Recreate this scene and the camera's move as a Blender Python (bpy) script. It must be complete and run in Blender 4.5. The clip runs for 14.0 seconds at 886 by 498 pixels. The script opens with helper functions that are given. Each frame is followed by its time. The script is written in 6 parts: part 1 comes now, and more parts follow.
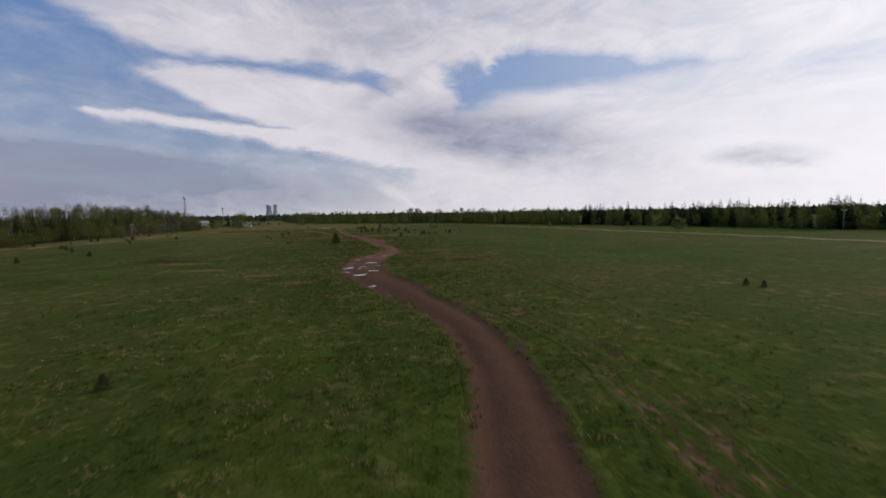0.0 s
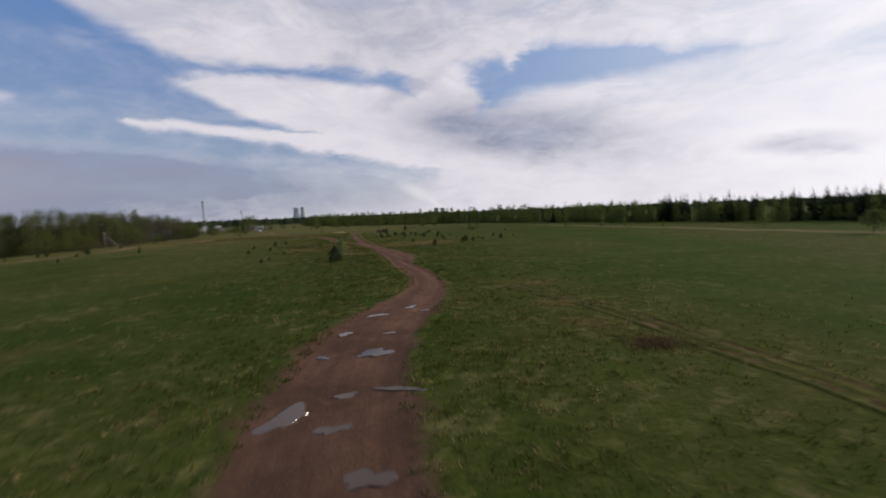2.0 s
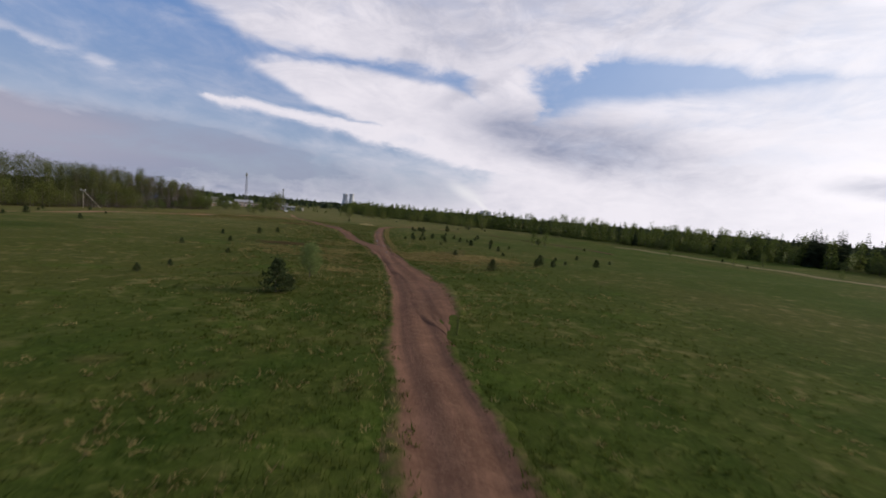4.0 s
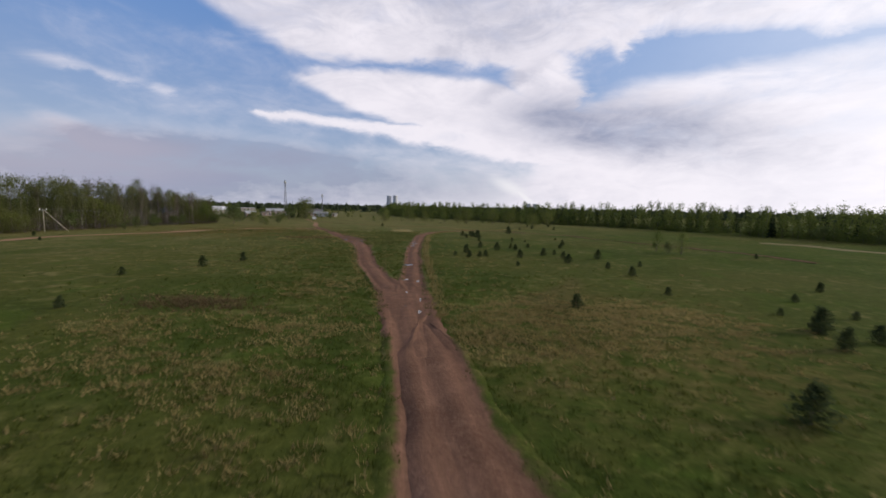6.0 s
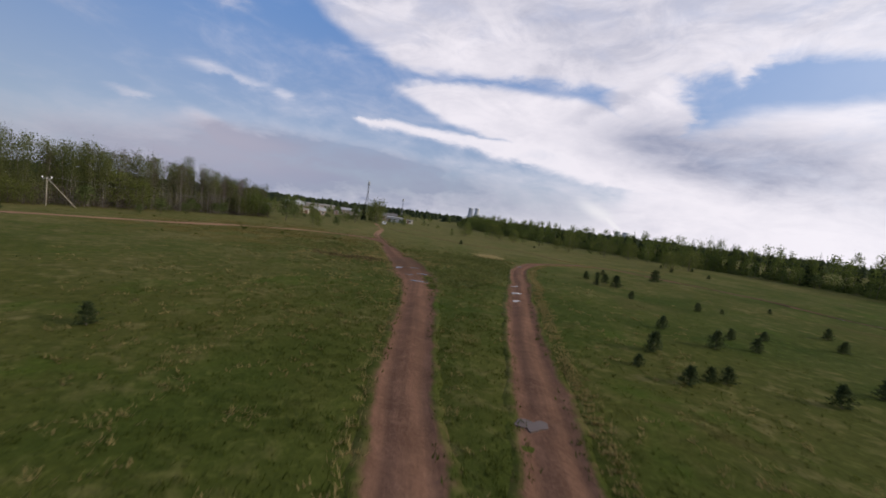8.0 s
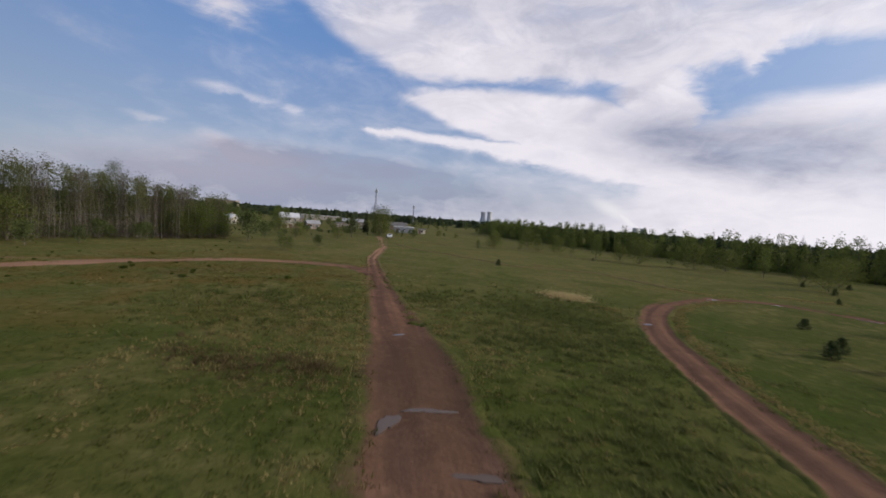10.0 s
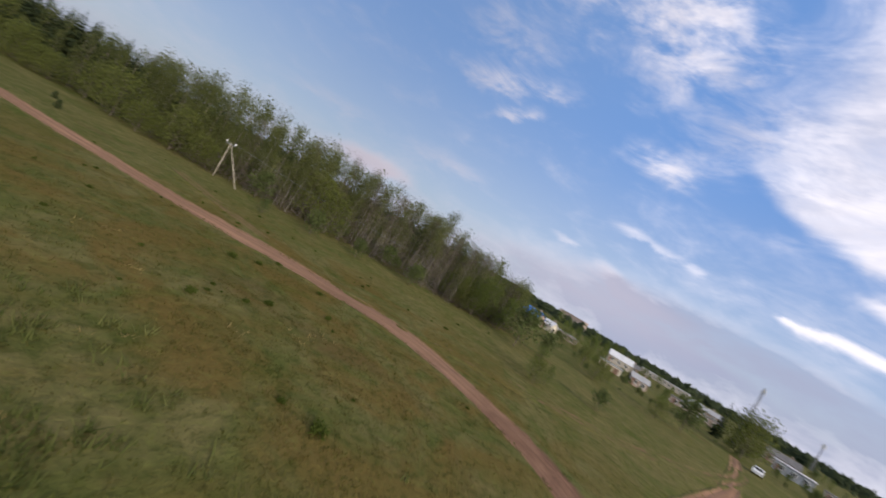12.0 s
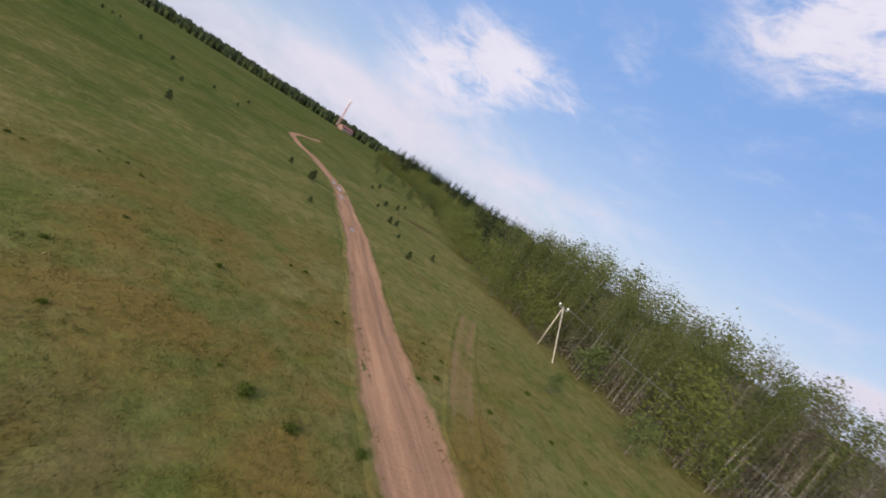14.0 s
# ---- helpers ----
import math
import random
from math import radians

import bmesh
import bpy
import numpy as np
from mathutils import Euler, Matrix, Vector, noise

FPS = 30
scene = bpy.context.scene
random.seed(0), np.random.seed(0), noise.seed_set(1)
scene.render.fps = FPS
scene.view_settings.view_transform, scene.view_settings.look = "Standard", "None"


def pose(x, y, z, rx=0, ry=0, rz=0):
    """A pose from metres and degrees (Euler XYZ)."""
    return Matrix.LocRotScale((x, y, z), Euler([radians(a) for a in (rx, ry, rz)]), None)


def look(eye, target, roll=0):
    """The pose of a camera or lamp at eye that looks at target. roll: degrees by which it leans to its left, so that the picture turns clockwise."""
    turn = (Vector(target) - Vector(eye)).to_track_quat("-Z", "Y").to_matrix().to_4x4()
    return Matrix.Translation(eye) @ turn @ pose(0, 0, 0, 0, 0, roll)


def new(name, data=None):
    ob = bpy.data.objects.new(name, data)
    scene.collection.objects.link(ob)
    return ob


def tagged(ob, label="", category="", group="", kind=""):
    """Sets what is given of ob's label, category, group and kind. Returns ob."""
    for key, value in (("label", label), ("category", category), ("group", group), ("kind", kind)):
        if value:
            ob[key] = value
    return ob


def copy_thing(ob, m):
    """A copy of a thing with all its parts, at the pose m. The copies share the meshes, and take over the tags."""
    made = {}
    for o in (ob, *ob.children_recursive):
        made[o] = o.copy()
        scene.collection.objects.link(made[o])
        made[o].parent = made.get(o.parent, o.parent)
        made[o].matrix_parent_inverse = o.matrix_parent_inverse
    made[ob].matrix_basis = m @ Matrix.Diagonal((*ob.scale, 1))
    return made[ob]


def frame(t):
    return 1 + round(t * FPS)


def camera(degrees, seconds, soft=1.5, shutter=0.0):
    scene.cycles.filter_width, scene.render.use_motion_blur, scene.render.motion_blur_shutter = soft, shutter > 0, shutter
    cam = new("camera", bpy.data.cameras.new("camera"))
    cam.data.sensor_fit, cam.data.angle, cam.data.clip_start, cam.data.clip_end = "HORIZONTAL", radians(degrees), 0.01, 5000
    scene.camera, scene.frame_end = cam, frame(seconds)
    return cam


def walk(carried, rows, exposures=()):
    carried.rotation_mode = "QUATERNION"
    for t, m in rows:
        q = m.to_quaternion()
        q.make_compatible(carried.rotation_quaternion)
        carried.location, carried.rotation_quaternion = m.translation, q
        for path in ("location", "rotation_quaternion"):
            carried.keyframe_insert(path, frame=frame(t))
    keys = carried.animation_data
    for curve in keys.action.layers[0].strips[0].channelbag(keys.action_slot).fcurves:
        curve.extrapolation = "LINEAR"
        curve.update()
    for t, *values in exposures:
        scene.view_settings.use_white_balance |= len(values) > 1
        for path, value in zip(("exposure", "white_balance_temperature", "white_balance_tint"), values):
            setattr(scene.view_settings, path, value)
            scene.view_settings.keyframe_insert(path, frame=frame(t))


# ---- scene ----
cam = camera(96.0, 14.0, soft=1.7, shutter=0.2)
PATH = [
    (0, (1.072, 2.16, 8.688), (1.076, 4.152, 8.507), -1.0),
    (0.5, (-0.264, 13.747, 8.742), (-0.265, 15.74, 8.569), -0.0),
    (1, (-1.455, 24.716, 8.573), (-1.751, 26.685, 8.385), 7.9),
    (1.5, (-2.687, 34.069, 8.68), (-3.151, 36.003, 8.474), 15.3),
    (2, (-5.154, 44.481, 8.502), (-5.278, 46.469, 8.32), -2.3),
    (2.5, (-7.187, 54.381, 8.471), (-7.033, 56.364, 8.267), -15.1),
    (3, (-8.396, 64.245, 8.638), (-8.487, 66.235, 8.457), -1.4),
    (3.2, (-8.637, 68.144, 8.473), (-8.882, 70.122, 8.296), 6.2),
    (5.3, (-17.187, 108.995, 7.855), (-17.679, 110.923, 7.652), 0.3),
    (5.5, (-18.311, 112.592, 7.87), (-18.811, 114.517, 7.66), 0.2),
    (6, (-21.628, 121.33, 8.071), (-22.176, 123.242, 7.863), 1.1),
    (6.5, (-24.984, 130.162, 8.003), (-25.675, 132.028, 7.8), 4.8),
    (7, (-28.573, 138.637, 7.929), (-29.461, 140.42, 7.749), 9.6),
    (7.5, (-32.643, 146.906, 8.028), (-33.582, 148.663, 7.851), 9.7),
    (7.7, (-34.511, 150.063, 8.067), (-35.418, 151.837, 7.894), 8.1),
    (9.8, (-54.644, 182.042, 8.591), (-55.592, 183.796, 8.435), 4.2),
    (10, (-56.67, 185.427, 8.537), (-57.637, 187.172, 8.389), 4.3),
    (10.5, (-61.829, 193.346, 8.417), (-62.898, 195.03, 8.279), 7.3),
    (11, (-67.145, 200.749, 8.381), (-68.507, 202.206, 8.238), 10.8),
    (11.5, (-72.73, 207.682, 8.384), (-74.46, 208.685, 8.338), 21.0),
    (12, (-78.689, 213.537, 8.723), (-80.66, 213.877, 8.697), 30.2),
    (12.5, (-85.166, 217.561, 8.946), (-87.128, 217.184, 8.845), 34.6),
    (13, (-91.556, 219.361, 9.641), (-93.355, 218.501, 9.487), 38.8),
    (13.5, (-97.44, 219.367, 10.139), (-98.931, 218.056, 9.895), 35.8),
    (14, (-102.52, 218.075, 10.417), (-103.685, 216.473, 10.138), 32.8),
]
EXPOSURES = [(0, -0.28), (3, -0.14), (6.5, 0.04), (10, -0.04), (11, 0.06), (11.5, 0.18), (12.5, 0.53), (13.2, 0.62), (14, 0.80)]
walk(cam, [(t, look(eye, target, roll)) for t, eye, target, roll in PATH], EXPOSURES)

# ---- world and sun ----
SUN_AZ, SUN_EL = 68.0, 21.0     # degrees: clockwise from +y, above the horizon


class Nodes:
    """Short hand for a node tree."""

    def __init__(self, tree):
        self.tree = tree

    def add(self, kind, **values):
        node = self.tree.nodes.new(kind)
        for key, value in values.items():
            if key == "op":
                node.operation = value
            elif key == "blend":
                node.blend_type = value
            elif key == "data":
                node.data_type = value
            elif key == "sky":
                node.sky_type = value
        return node

    def put(self, socket, value):
        if isinstance(value, bpy.types.NodeSocket):
            self.tree.links.new(value, socket)
        elif isinstance(value, (tuple, list)) and len(value) == 3 and socket.type == "RGBA":
            socket.default_value = (*value, 1.0)
        else:
            socket.default_value = value

    def math(self, op, a, b=0.0, c=0.0, clamp=False):
        node = self.add("ShaderNodeMath", op=op)
        node.use_clamp = clamp
        for k, v in enumerate((a, b, c)):
            self.put(node.inputs[k], v)
        return node.outputs[0]

    def mix(self, fac, a, b, blend="MIX"):
        node = self.add("ShaderNodeMix", data="RGBA", blend=blend)
        self.put(node.inputs[0], fac)
        self.put(node.inputs[6], a)
        self.put(node.inputs[7], b)
        return node.outputs[2]

    def noise(self, vector, scale, detail=3.0, rough=0.55, distortion=0.0):
        node = self.add("ShaderNodeTexNoise")
        self.put(node.inputs["Vector"], vector)
        for name, v in (("Scale", scale), ("Detail", detail), ("Roughness", rough), ("Distortion", distortion)):
            self.put(node.inputs[name], v)
        return node.outputs[0]

    def ramp(self, value, low, high):
        node = self.add("ShaderNodeMapRange")
        node.interpolation_type = "SMOOTHSTEP"
        self.put(node.inputs[0], value)
        node.inputs[1].default_value, node.inputs[2].default_value = low, high
        return node.outputs[0]


def make_world():
    world = bpy.data.worlds.new("sky")
    scene.world = world
    world.use_nodes = True
    n = Nodes(world.node_tree)
    out = world.node_tree.nodes["Background"]
    way = n.add("ShaderNodeTexCoord").outputs["Generated"]
    sky = n.add("ShaderNodeTexSky", sky="NISHITA")
    sky.sun_disc = False
    sky.sun_elevation, sky.sun_rotation = radians(SUN_EL), radians(SUN_AZ)
    sky.air_density, sky.dust_density, sky.ozone_density = 1.0, 1.2, 1.5
    xyz = n.add("ShaderNodeSeparateXYZ")
    n.put(xyz.inputs[0], way)
    x, y, z = xyz.outputs
    # bearing (left of +y, from -130 to 230) and height in degrees
    c50, s50 = math.cos(radians(50)), math.sin(radians(50))
    across = n.math("ADD", n.math("MULTIPLY", x, -c50), n.math("MULTIPLY", y, -s50))
    ahead = n.math("ADD", n.math("MULTIPLY", y, c50), n.math("MULTIPLY", x, -s50))
    flat = n.math("ADD", n.math("MULTIPLY", n.math("ARCTAN2", across, ahead), 57.2958), 50.0)
    high = n.math("MULTIPLY", n.math("ARCSINE", z), 57.2958)
    haze = n.mix(n.ramp(high, -1.0, 26.0), (0.40, 0.46, 0.60), (0.140, 0.292, 0.645))
    blue = n.mix(0.72, n.mix(1.0, sky.outputs[0], (0.100, 0.100, 0.105), "MULTIPLY"), haze)
    wide = n.add("ShaderNodeVectorMath", op="MULTIPLY")
    n.put(wide.inputs[0], way)
    wide.inputs[1].default_value = (1.0, 1.0, 2.4)
    wide = wide.outputs[0]
    big = n.noise(wide, 3.2, 5.0, 0.6)
    fine = n.noise(wide, 11.0, 6.0, 0.62, 0.4)
    # gently warped, so that no edge is smooth
    az = n.math("ADD", n.math("ADD", flat, n.math("MULTIPLY", n.math("SUBTRACT", big, 0.5), 4.0)), n.math("MULTIPLY", n.math("SUBTRACT", fine, 0.5), 5.0))
    el = n.math("ADD", high, n.math("MULTIPLY", n.math("SUBTRACT", fine, 0.5), 2.4))

    def profile(*points):
        """A height that runs in straight pieces through (bearing, height)."""
        total = points[0][1]
        for (a0, e0), (a1, e1) in zip(points, points[1:]):
            run = n.math("MINIMUM", n.math("MAXIMUM", n.math("SUBTRACT", az, a0), 0.0), a1 - a0)
            total = n.math("MULTIPLY_ADD", run, (e1 - e0) / (a1 - a0), total)
        return total

    def above(line, soft):
        return n.ramp(n.math("SUBTRACT", el, line), -soft, soft)

    def below(line, soft):
        return n.ramp(n.math("SUBTRACT", line, el), -soft, soft)

    def bank(az0, el0, length, thick, tilt, soft=0.55, still=False):
        """An elongated bank of cloud: 1 inside, fading to 0 at its rim."""
        c, s = math.cos(radians(tilt)), math.sin(radians(tilt))
        du, dv = n.math("SUBTRACT", flat if still else az, az0), n.math("SUBTRACT", high if still else el, el0)
        u = n.math("ADD", n.math("MULTIPLY", du, c / length), n.math("MULTIPLY", dv, s / length))
        v = n.math("ADD", n.math("MULTIPLY", du, -s / thick), n.math("MULTIPLY", dv, c / thick))
        q = n.math("SQRT", n.math("ADD", n.math("MULTIPLY", u, u), n.math("MULTIPLY", v, v)))
        return n.ramp(q, 1.0 + soft, 1.0 - soft)

    def gather(banks):
        total = 0.0
        for weight, *where in banks:
            total = n.math("ADD", total, n.math("MULTIPLY", bank(*where), weight))
        return total

    # the high deck, two long bands that taper to the west, a curl between them, and the low cloud under the sun
    deck = above(profile((-60, 13), (-36, 15.8), (-24, 18.4), (-14, 20.6), (-9.5, 20.8), (-8.0, 20.2), (-6.8, 18.9), (-5.4, 20.2), (-0.5, 19.7), (6.0, 18.3), (10, 18.8), (17, 19.1), (28, 19.0),
                         (36.5, 19.2), (42.3, 20.8), (46.5, 22.4), (55, 28)), 1.3)
    deck = n.math("MULTIPLY", deck, n.ramp(n.math("ADD", az, n.math("MULTIPLY", n.math("SUBTRACT", fine, 0.5), 9.0)), 55.5, 41.5))
    upper = n.math("MULTIPLY", below(profile((-2, 12.8), (4.5, 15.0), (11.4, 17.0), (22.4, 17.7), (32.6, 17.4), (37.2, 16.4), (40, 13.6)), 0.8),
                   above(profile((-2, 10.2), (18, 10.8), (20.6, 11.4), (26, 12.1), (32.5, 14.4), (37, 16.2), (40, 18.8)), 0.8))
    lower = n.math("MULTIPLY", below(profile((-2, 12), (18, 11.5), (21, 11.1), (26, 11.3), (32, 11.5), (36.8, 12.1), (40.6, 11.7), (43, 10.0)), 0.45),
                   above(profile((-2, 5.8), (7.5, 6.7), (14.5, 7.9), (22, 9.0), (28.5, 10.2), (32.5, 10.5), (40.4, 11.1), (43, 12.8)), 0.7))
    curl = n.math("MAXIMUM", bank(3.0, 17.2, 4.4, 3.9, 0, 0.4), bank(0.2, 14.6, 2.8, 2.6, 0, 0.4))
    sunward = n.math("MULTIPLY", n.math("MULTIPLY", below(profile((-60, 22), (-36, 17.2), (-24, 16.4), (-19, 16.4), (-11, 15.8), (-8.5, 15.4), (-5.5, 14.6), (-2.5, 13.6), (4, 12.6)), 1.4),
                                         n.ramp(flat, 9.0, -3.0)), 0.85)
    upper = n.math("MULTIPLY", upper, n.math("ADD", n.math("MULTIPLY", n.ramp(flat, 39.0, 29.0), 0.5), 0.5))
    white = n.math("MAXIMUM", n.math("MAXIMUM", n.math("MAXIMUM", deck, upper), n.math("MAXIMUM", lower, curl)), sunward)
    white = n.math("ADD", white, gather([(0.5, 57.3, 13.5, 3.6, 0.55, 4, 0.8), (0.5, 66.5, 9.1, 1.8, 0.4, 0, 0.8), (0.6, 55, 6.0, 2.4, 0.45, 0, 0.8), (0.5, 45.5, 3.0, 4.2, 0.55, 0, 0.8),
                                         (0.4, 50.2, 12.6, 1.2, 0.45, 0, 0.8), (0.5, 58.5, 7.6, 2.2, 0.8, 20, 0.9), (0.6, -23, 10.5, 3.8, 0.9, -4, 0.8), (0.28, 20, 15.5, 30, 8, 0, 0.9)]))
    # broken white wisps over the western wood
    more = gather([
        (1.3, 83.4, 23.6, 8.0, 1.3, -12, 0.9), (0.9, 81, 20.3, 3.8, 0.8, -28, 0.9), (0.6, 85.2, 14.3, 1.2, 0.8, 0, 0.9), (1.2, 61, 22.6, 4.0, 1.5, 10, 0.9), (0.9, 53.5, 28, 6.5, 3.0, -20, 0.9),
        (0.9, 88, 27.4, 6.0, 2.0, -8, 0.9), (1.4, 64, 36, 9, 5.0, 10, 0.9), (1.6, 92, 38, 18, 6, -8, 0.9),
        (2.0, 154.5, 14.8, 9.0, 5.2, -22, 0.7), (1.1, 142, 18.2, 6.5, 2.3, -8, 0.9), (0.8, 166, 3.8, 7, 1.8, 6, 0.9), (1.9, 118, 34, 10.5, 4.8, -6, 0.7), (0.5, 137, 25.5, 2.5, 3.5, 0, 0.9),
        (0.7, -110, 16, 40, 9, 0, 0.9), (0.6, 215, 24, 25, 7, 0, 0.9),
    ])
    rosy = gather([(0.40, 102.5, 9.1, 6.0, 0.9, -8, 0.95), (0.40, 86, 10.3, 5.0, 0.9, -5, 0.95), (0.95, 95.3, 4.7, 5.0, 1.2, -6, 0.8), (0.5, 60, 4.2, 12, 2.2, 0, 0.8),
                   (0.6, 160, 4.5, 22, 3.8, -6, 0.95), (0.3, 134, 6.8, 9, 1.3, -8, 0.95), (0.34, 57.5, 6.8, 8, 1.1, 4, 0.9)])
    veil = n.math("MULTIPLY", n.math("MULTIPLY", n.ramp(high, 10.5, 0.5), 0.85), n.math("ADD", n.math("MULTIPLY", n.ramp(flat, 90.0, 55.0), 0.55), 0.45))
    more = n.math("MULTIPLY", n.math("MULTIPLY", more, 0.85), n.ramp(n.noise(wide, 8.0, 7.0, 0.64, 0.5), 0.20, 0.74))
    cover = n.math("ADD", n.math("ADD", white, n.math("ADD", more, rosy)), n.math("MAXIMUM", veil, n.math("MULTIPLY", bank(43.5, 6.0, 16, 2.2, 3, 0.8), 0.75)))
    soft = n.noise(wide, 5.5, 7.0, 0.62, 0.9)
    cover = n.math("ADD", cover, n.math("ADD", n.math("MULTIPLY", n.math("SUBTRACT", fine, 0.5), 0.8), n.math("MULTIPLY", n.math("SUBTRACT", soft, 0.5), 0.9)))
    cover = n.ramp(cover, -0.05, 1.25)
    # grey undersides, white tops; brighter towards the sun
    grey = gather([(1.25, -9, 10.4, 15, 3.4, 7, 0.7), (0.3, 2, 12.2, 4.5, 1.2, 8, 0.8), (1.9, 43.5, 6.0, 16, 2.1, 3, 0.7), (1.7, 52, 2.6, 32, 3.0, 0, 0.95), (1.1, -38.3, 5.7, 4.0, 1.0, 4, 0.8), (0.5, 5, 29, 50, 7, 0, 0.9), (0.5, 8, 16.4, 5, 0.9, -25, 0.9)])
    grey = n.math("MULTIPLY", grey, n.math("ADD", 0.25, n.math("MULTIPLY", n.noise(wide, 8.0, 6.0, 0.65, 0.5), 1.5)))
    grey = n.math("ADD", n.math("MULTIPLY", grey, 0.6), n.math("ADD", n.math("MULTIPLY", n.math("SUBTRACT", big, 0.45), 0.8), n.math("MULTIPLY", n.math("SUBTRACT", fine, 0.48), 0.55)), clamp=True)
    shade = n.math("MULTIPLY", n.math("MULTIPLY", n.ramp(soft, 0.62, 0.36), 0.26), n.ramp(high, 9.0, 22.0))
    cloud = n.mix(n.math("ADD", grey, shade, clamp=True), (0.87, 0.83, 0.90), (0.32, 0.345, 0.47))
    away = n.ramp(flat, 45.0, 100.0)
    cloud = n.mix(n.math("MULTIPLY", away, 0.75), cloud, (0.52, 0.50, 0.59))
    cloud = n.mix(n.math("MULTIPLY", rosy, 0.6, clamp=True), cloud, (0.52, 0.46, 0.53))
    blue = n.mix(n.math("MULTIPLY", away, 0.16), blue, (0.36, 0.45, 0.60))
    glow = n.add("ShaderNodeVectorMath", op="DOT_PRODUCT")
    n.put(glow.inputs[0], way)
    a, e = radians(SUN_AZ), radians(SUN_EL)
    glow.inputs[1].default_value = (math.sin(a) * math.cos(e), math.cos(a) * math.cos(e), math.sin(e))
    lit = n.math("POWER", n.math("MAXIMUM", glow.outputs["Value"], 0.0), 4.0)
    lit = n.math("MULTIPLY", lit, n.math("SUBTRACT", 1.0, n.math("MULTIPLY", grey, 0.55)))
    blue = n.mix(n.math("MULTIPLY", n.math("POWER", n.math("MAXIMUM", glow.outputs["Value"], 0.0), 2.0), 0.85), blue, (0.47, 0.61, 0.86))
    cloud = n.mix(lit, cloud, (1.26, 1.23, 1.28))
    cover = n.math("MAXIMUM", cover, n.math("MULTIPLY", lit, 0.62))
    # the steam of the far cooling towers drifts among the low clouds
    steam = n.math("MAXIMUM", bank(4.8, 1.75, 1.7, 0.32, 38, 0.7, True), bank(6.8, 3.0, 2.2, 0.7, 25, 0.9, True))
    sky_colour = n.mix(n.math("MULTIPLY", steam, 0.6), n.mix(cover, blue, cloud), (0.92, 0.90, 0.92))
    # dimmer opposite the sun
    sky_colour = n.mix(n.math("MULTIPLY", n.ramp(flat, 50.0, 105.0), 0.24), sky_colour, (0.02, 0.03, 0.05))
    n.put(out.inputs[0], sky_colour)
    out.inputs[1].default_value = 1.0


make_world()
sun = new("sun", bpy.data.lights.new("sun", "SUN"))
sun.data.energy, sun.data.angle, sun.data.color = 2.55, radians(12.0), (1.0, 0.90, 0.76)
_a, _e = radians(SUN_AZ), radians(SUN_EL)
sun.matrix_world = look((100 * math.sin(_a) * math.cos(_e), 100 * math.cos(_a) * math.cos(_e), 100 * math.sin(_e)), (0, 0, 0))

# ---- materials ----


def material(name, build):
    m = bpy.data.materials.new(name)
    m.use_nodes = True
    n = Nodes(m.node_tree)
    build(n, m.node_tree.nodes["Principled BSDF"])
    return m


def place_of(n):
    return n.add("ShaderNodeNewGeometry").outputs["Position"]


def bump(n, shader, height, strength=0.4, distance=0.05):
    node = n.add("ShaderNodeBump")
    node.inputs["Strength"].default_value, node.inputs["Distance"].default_value = strength, distance
    n.put(node.inputs["Height"], height)
    n.put(shader.inputs["Normal"], node.outputs[0])


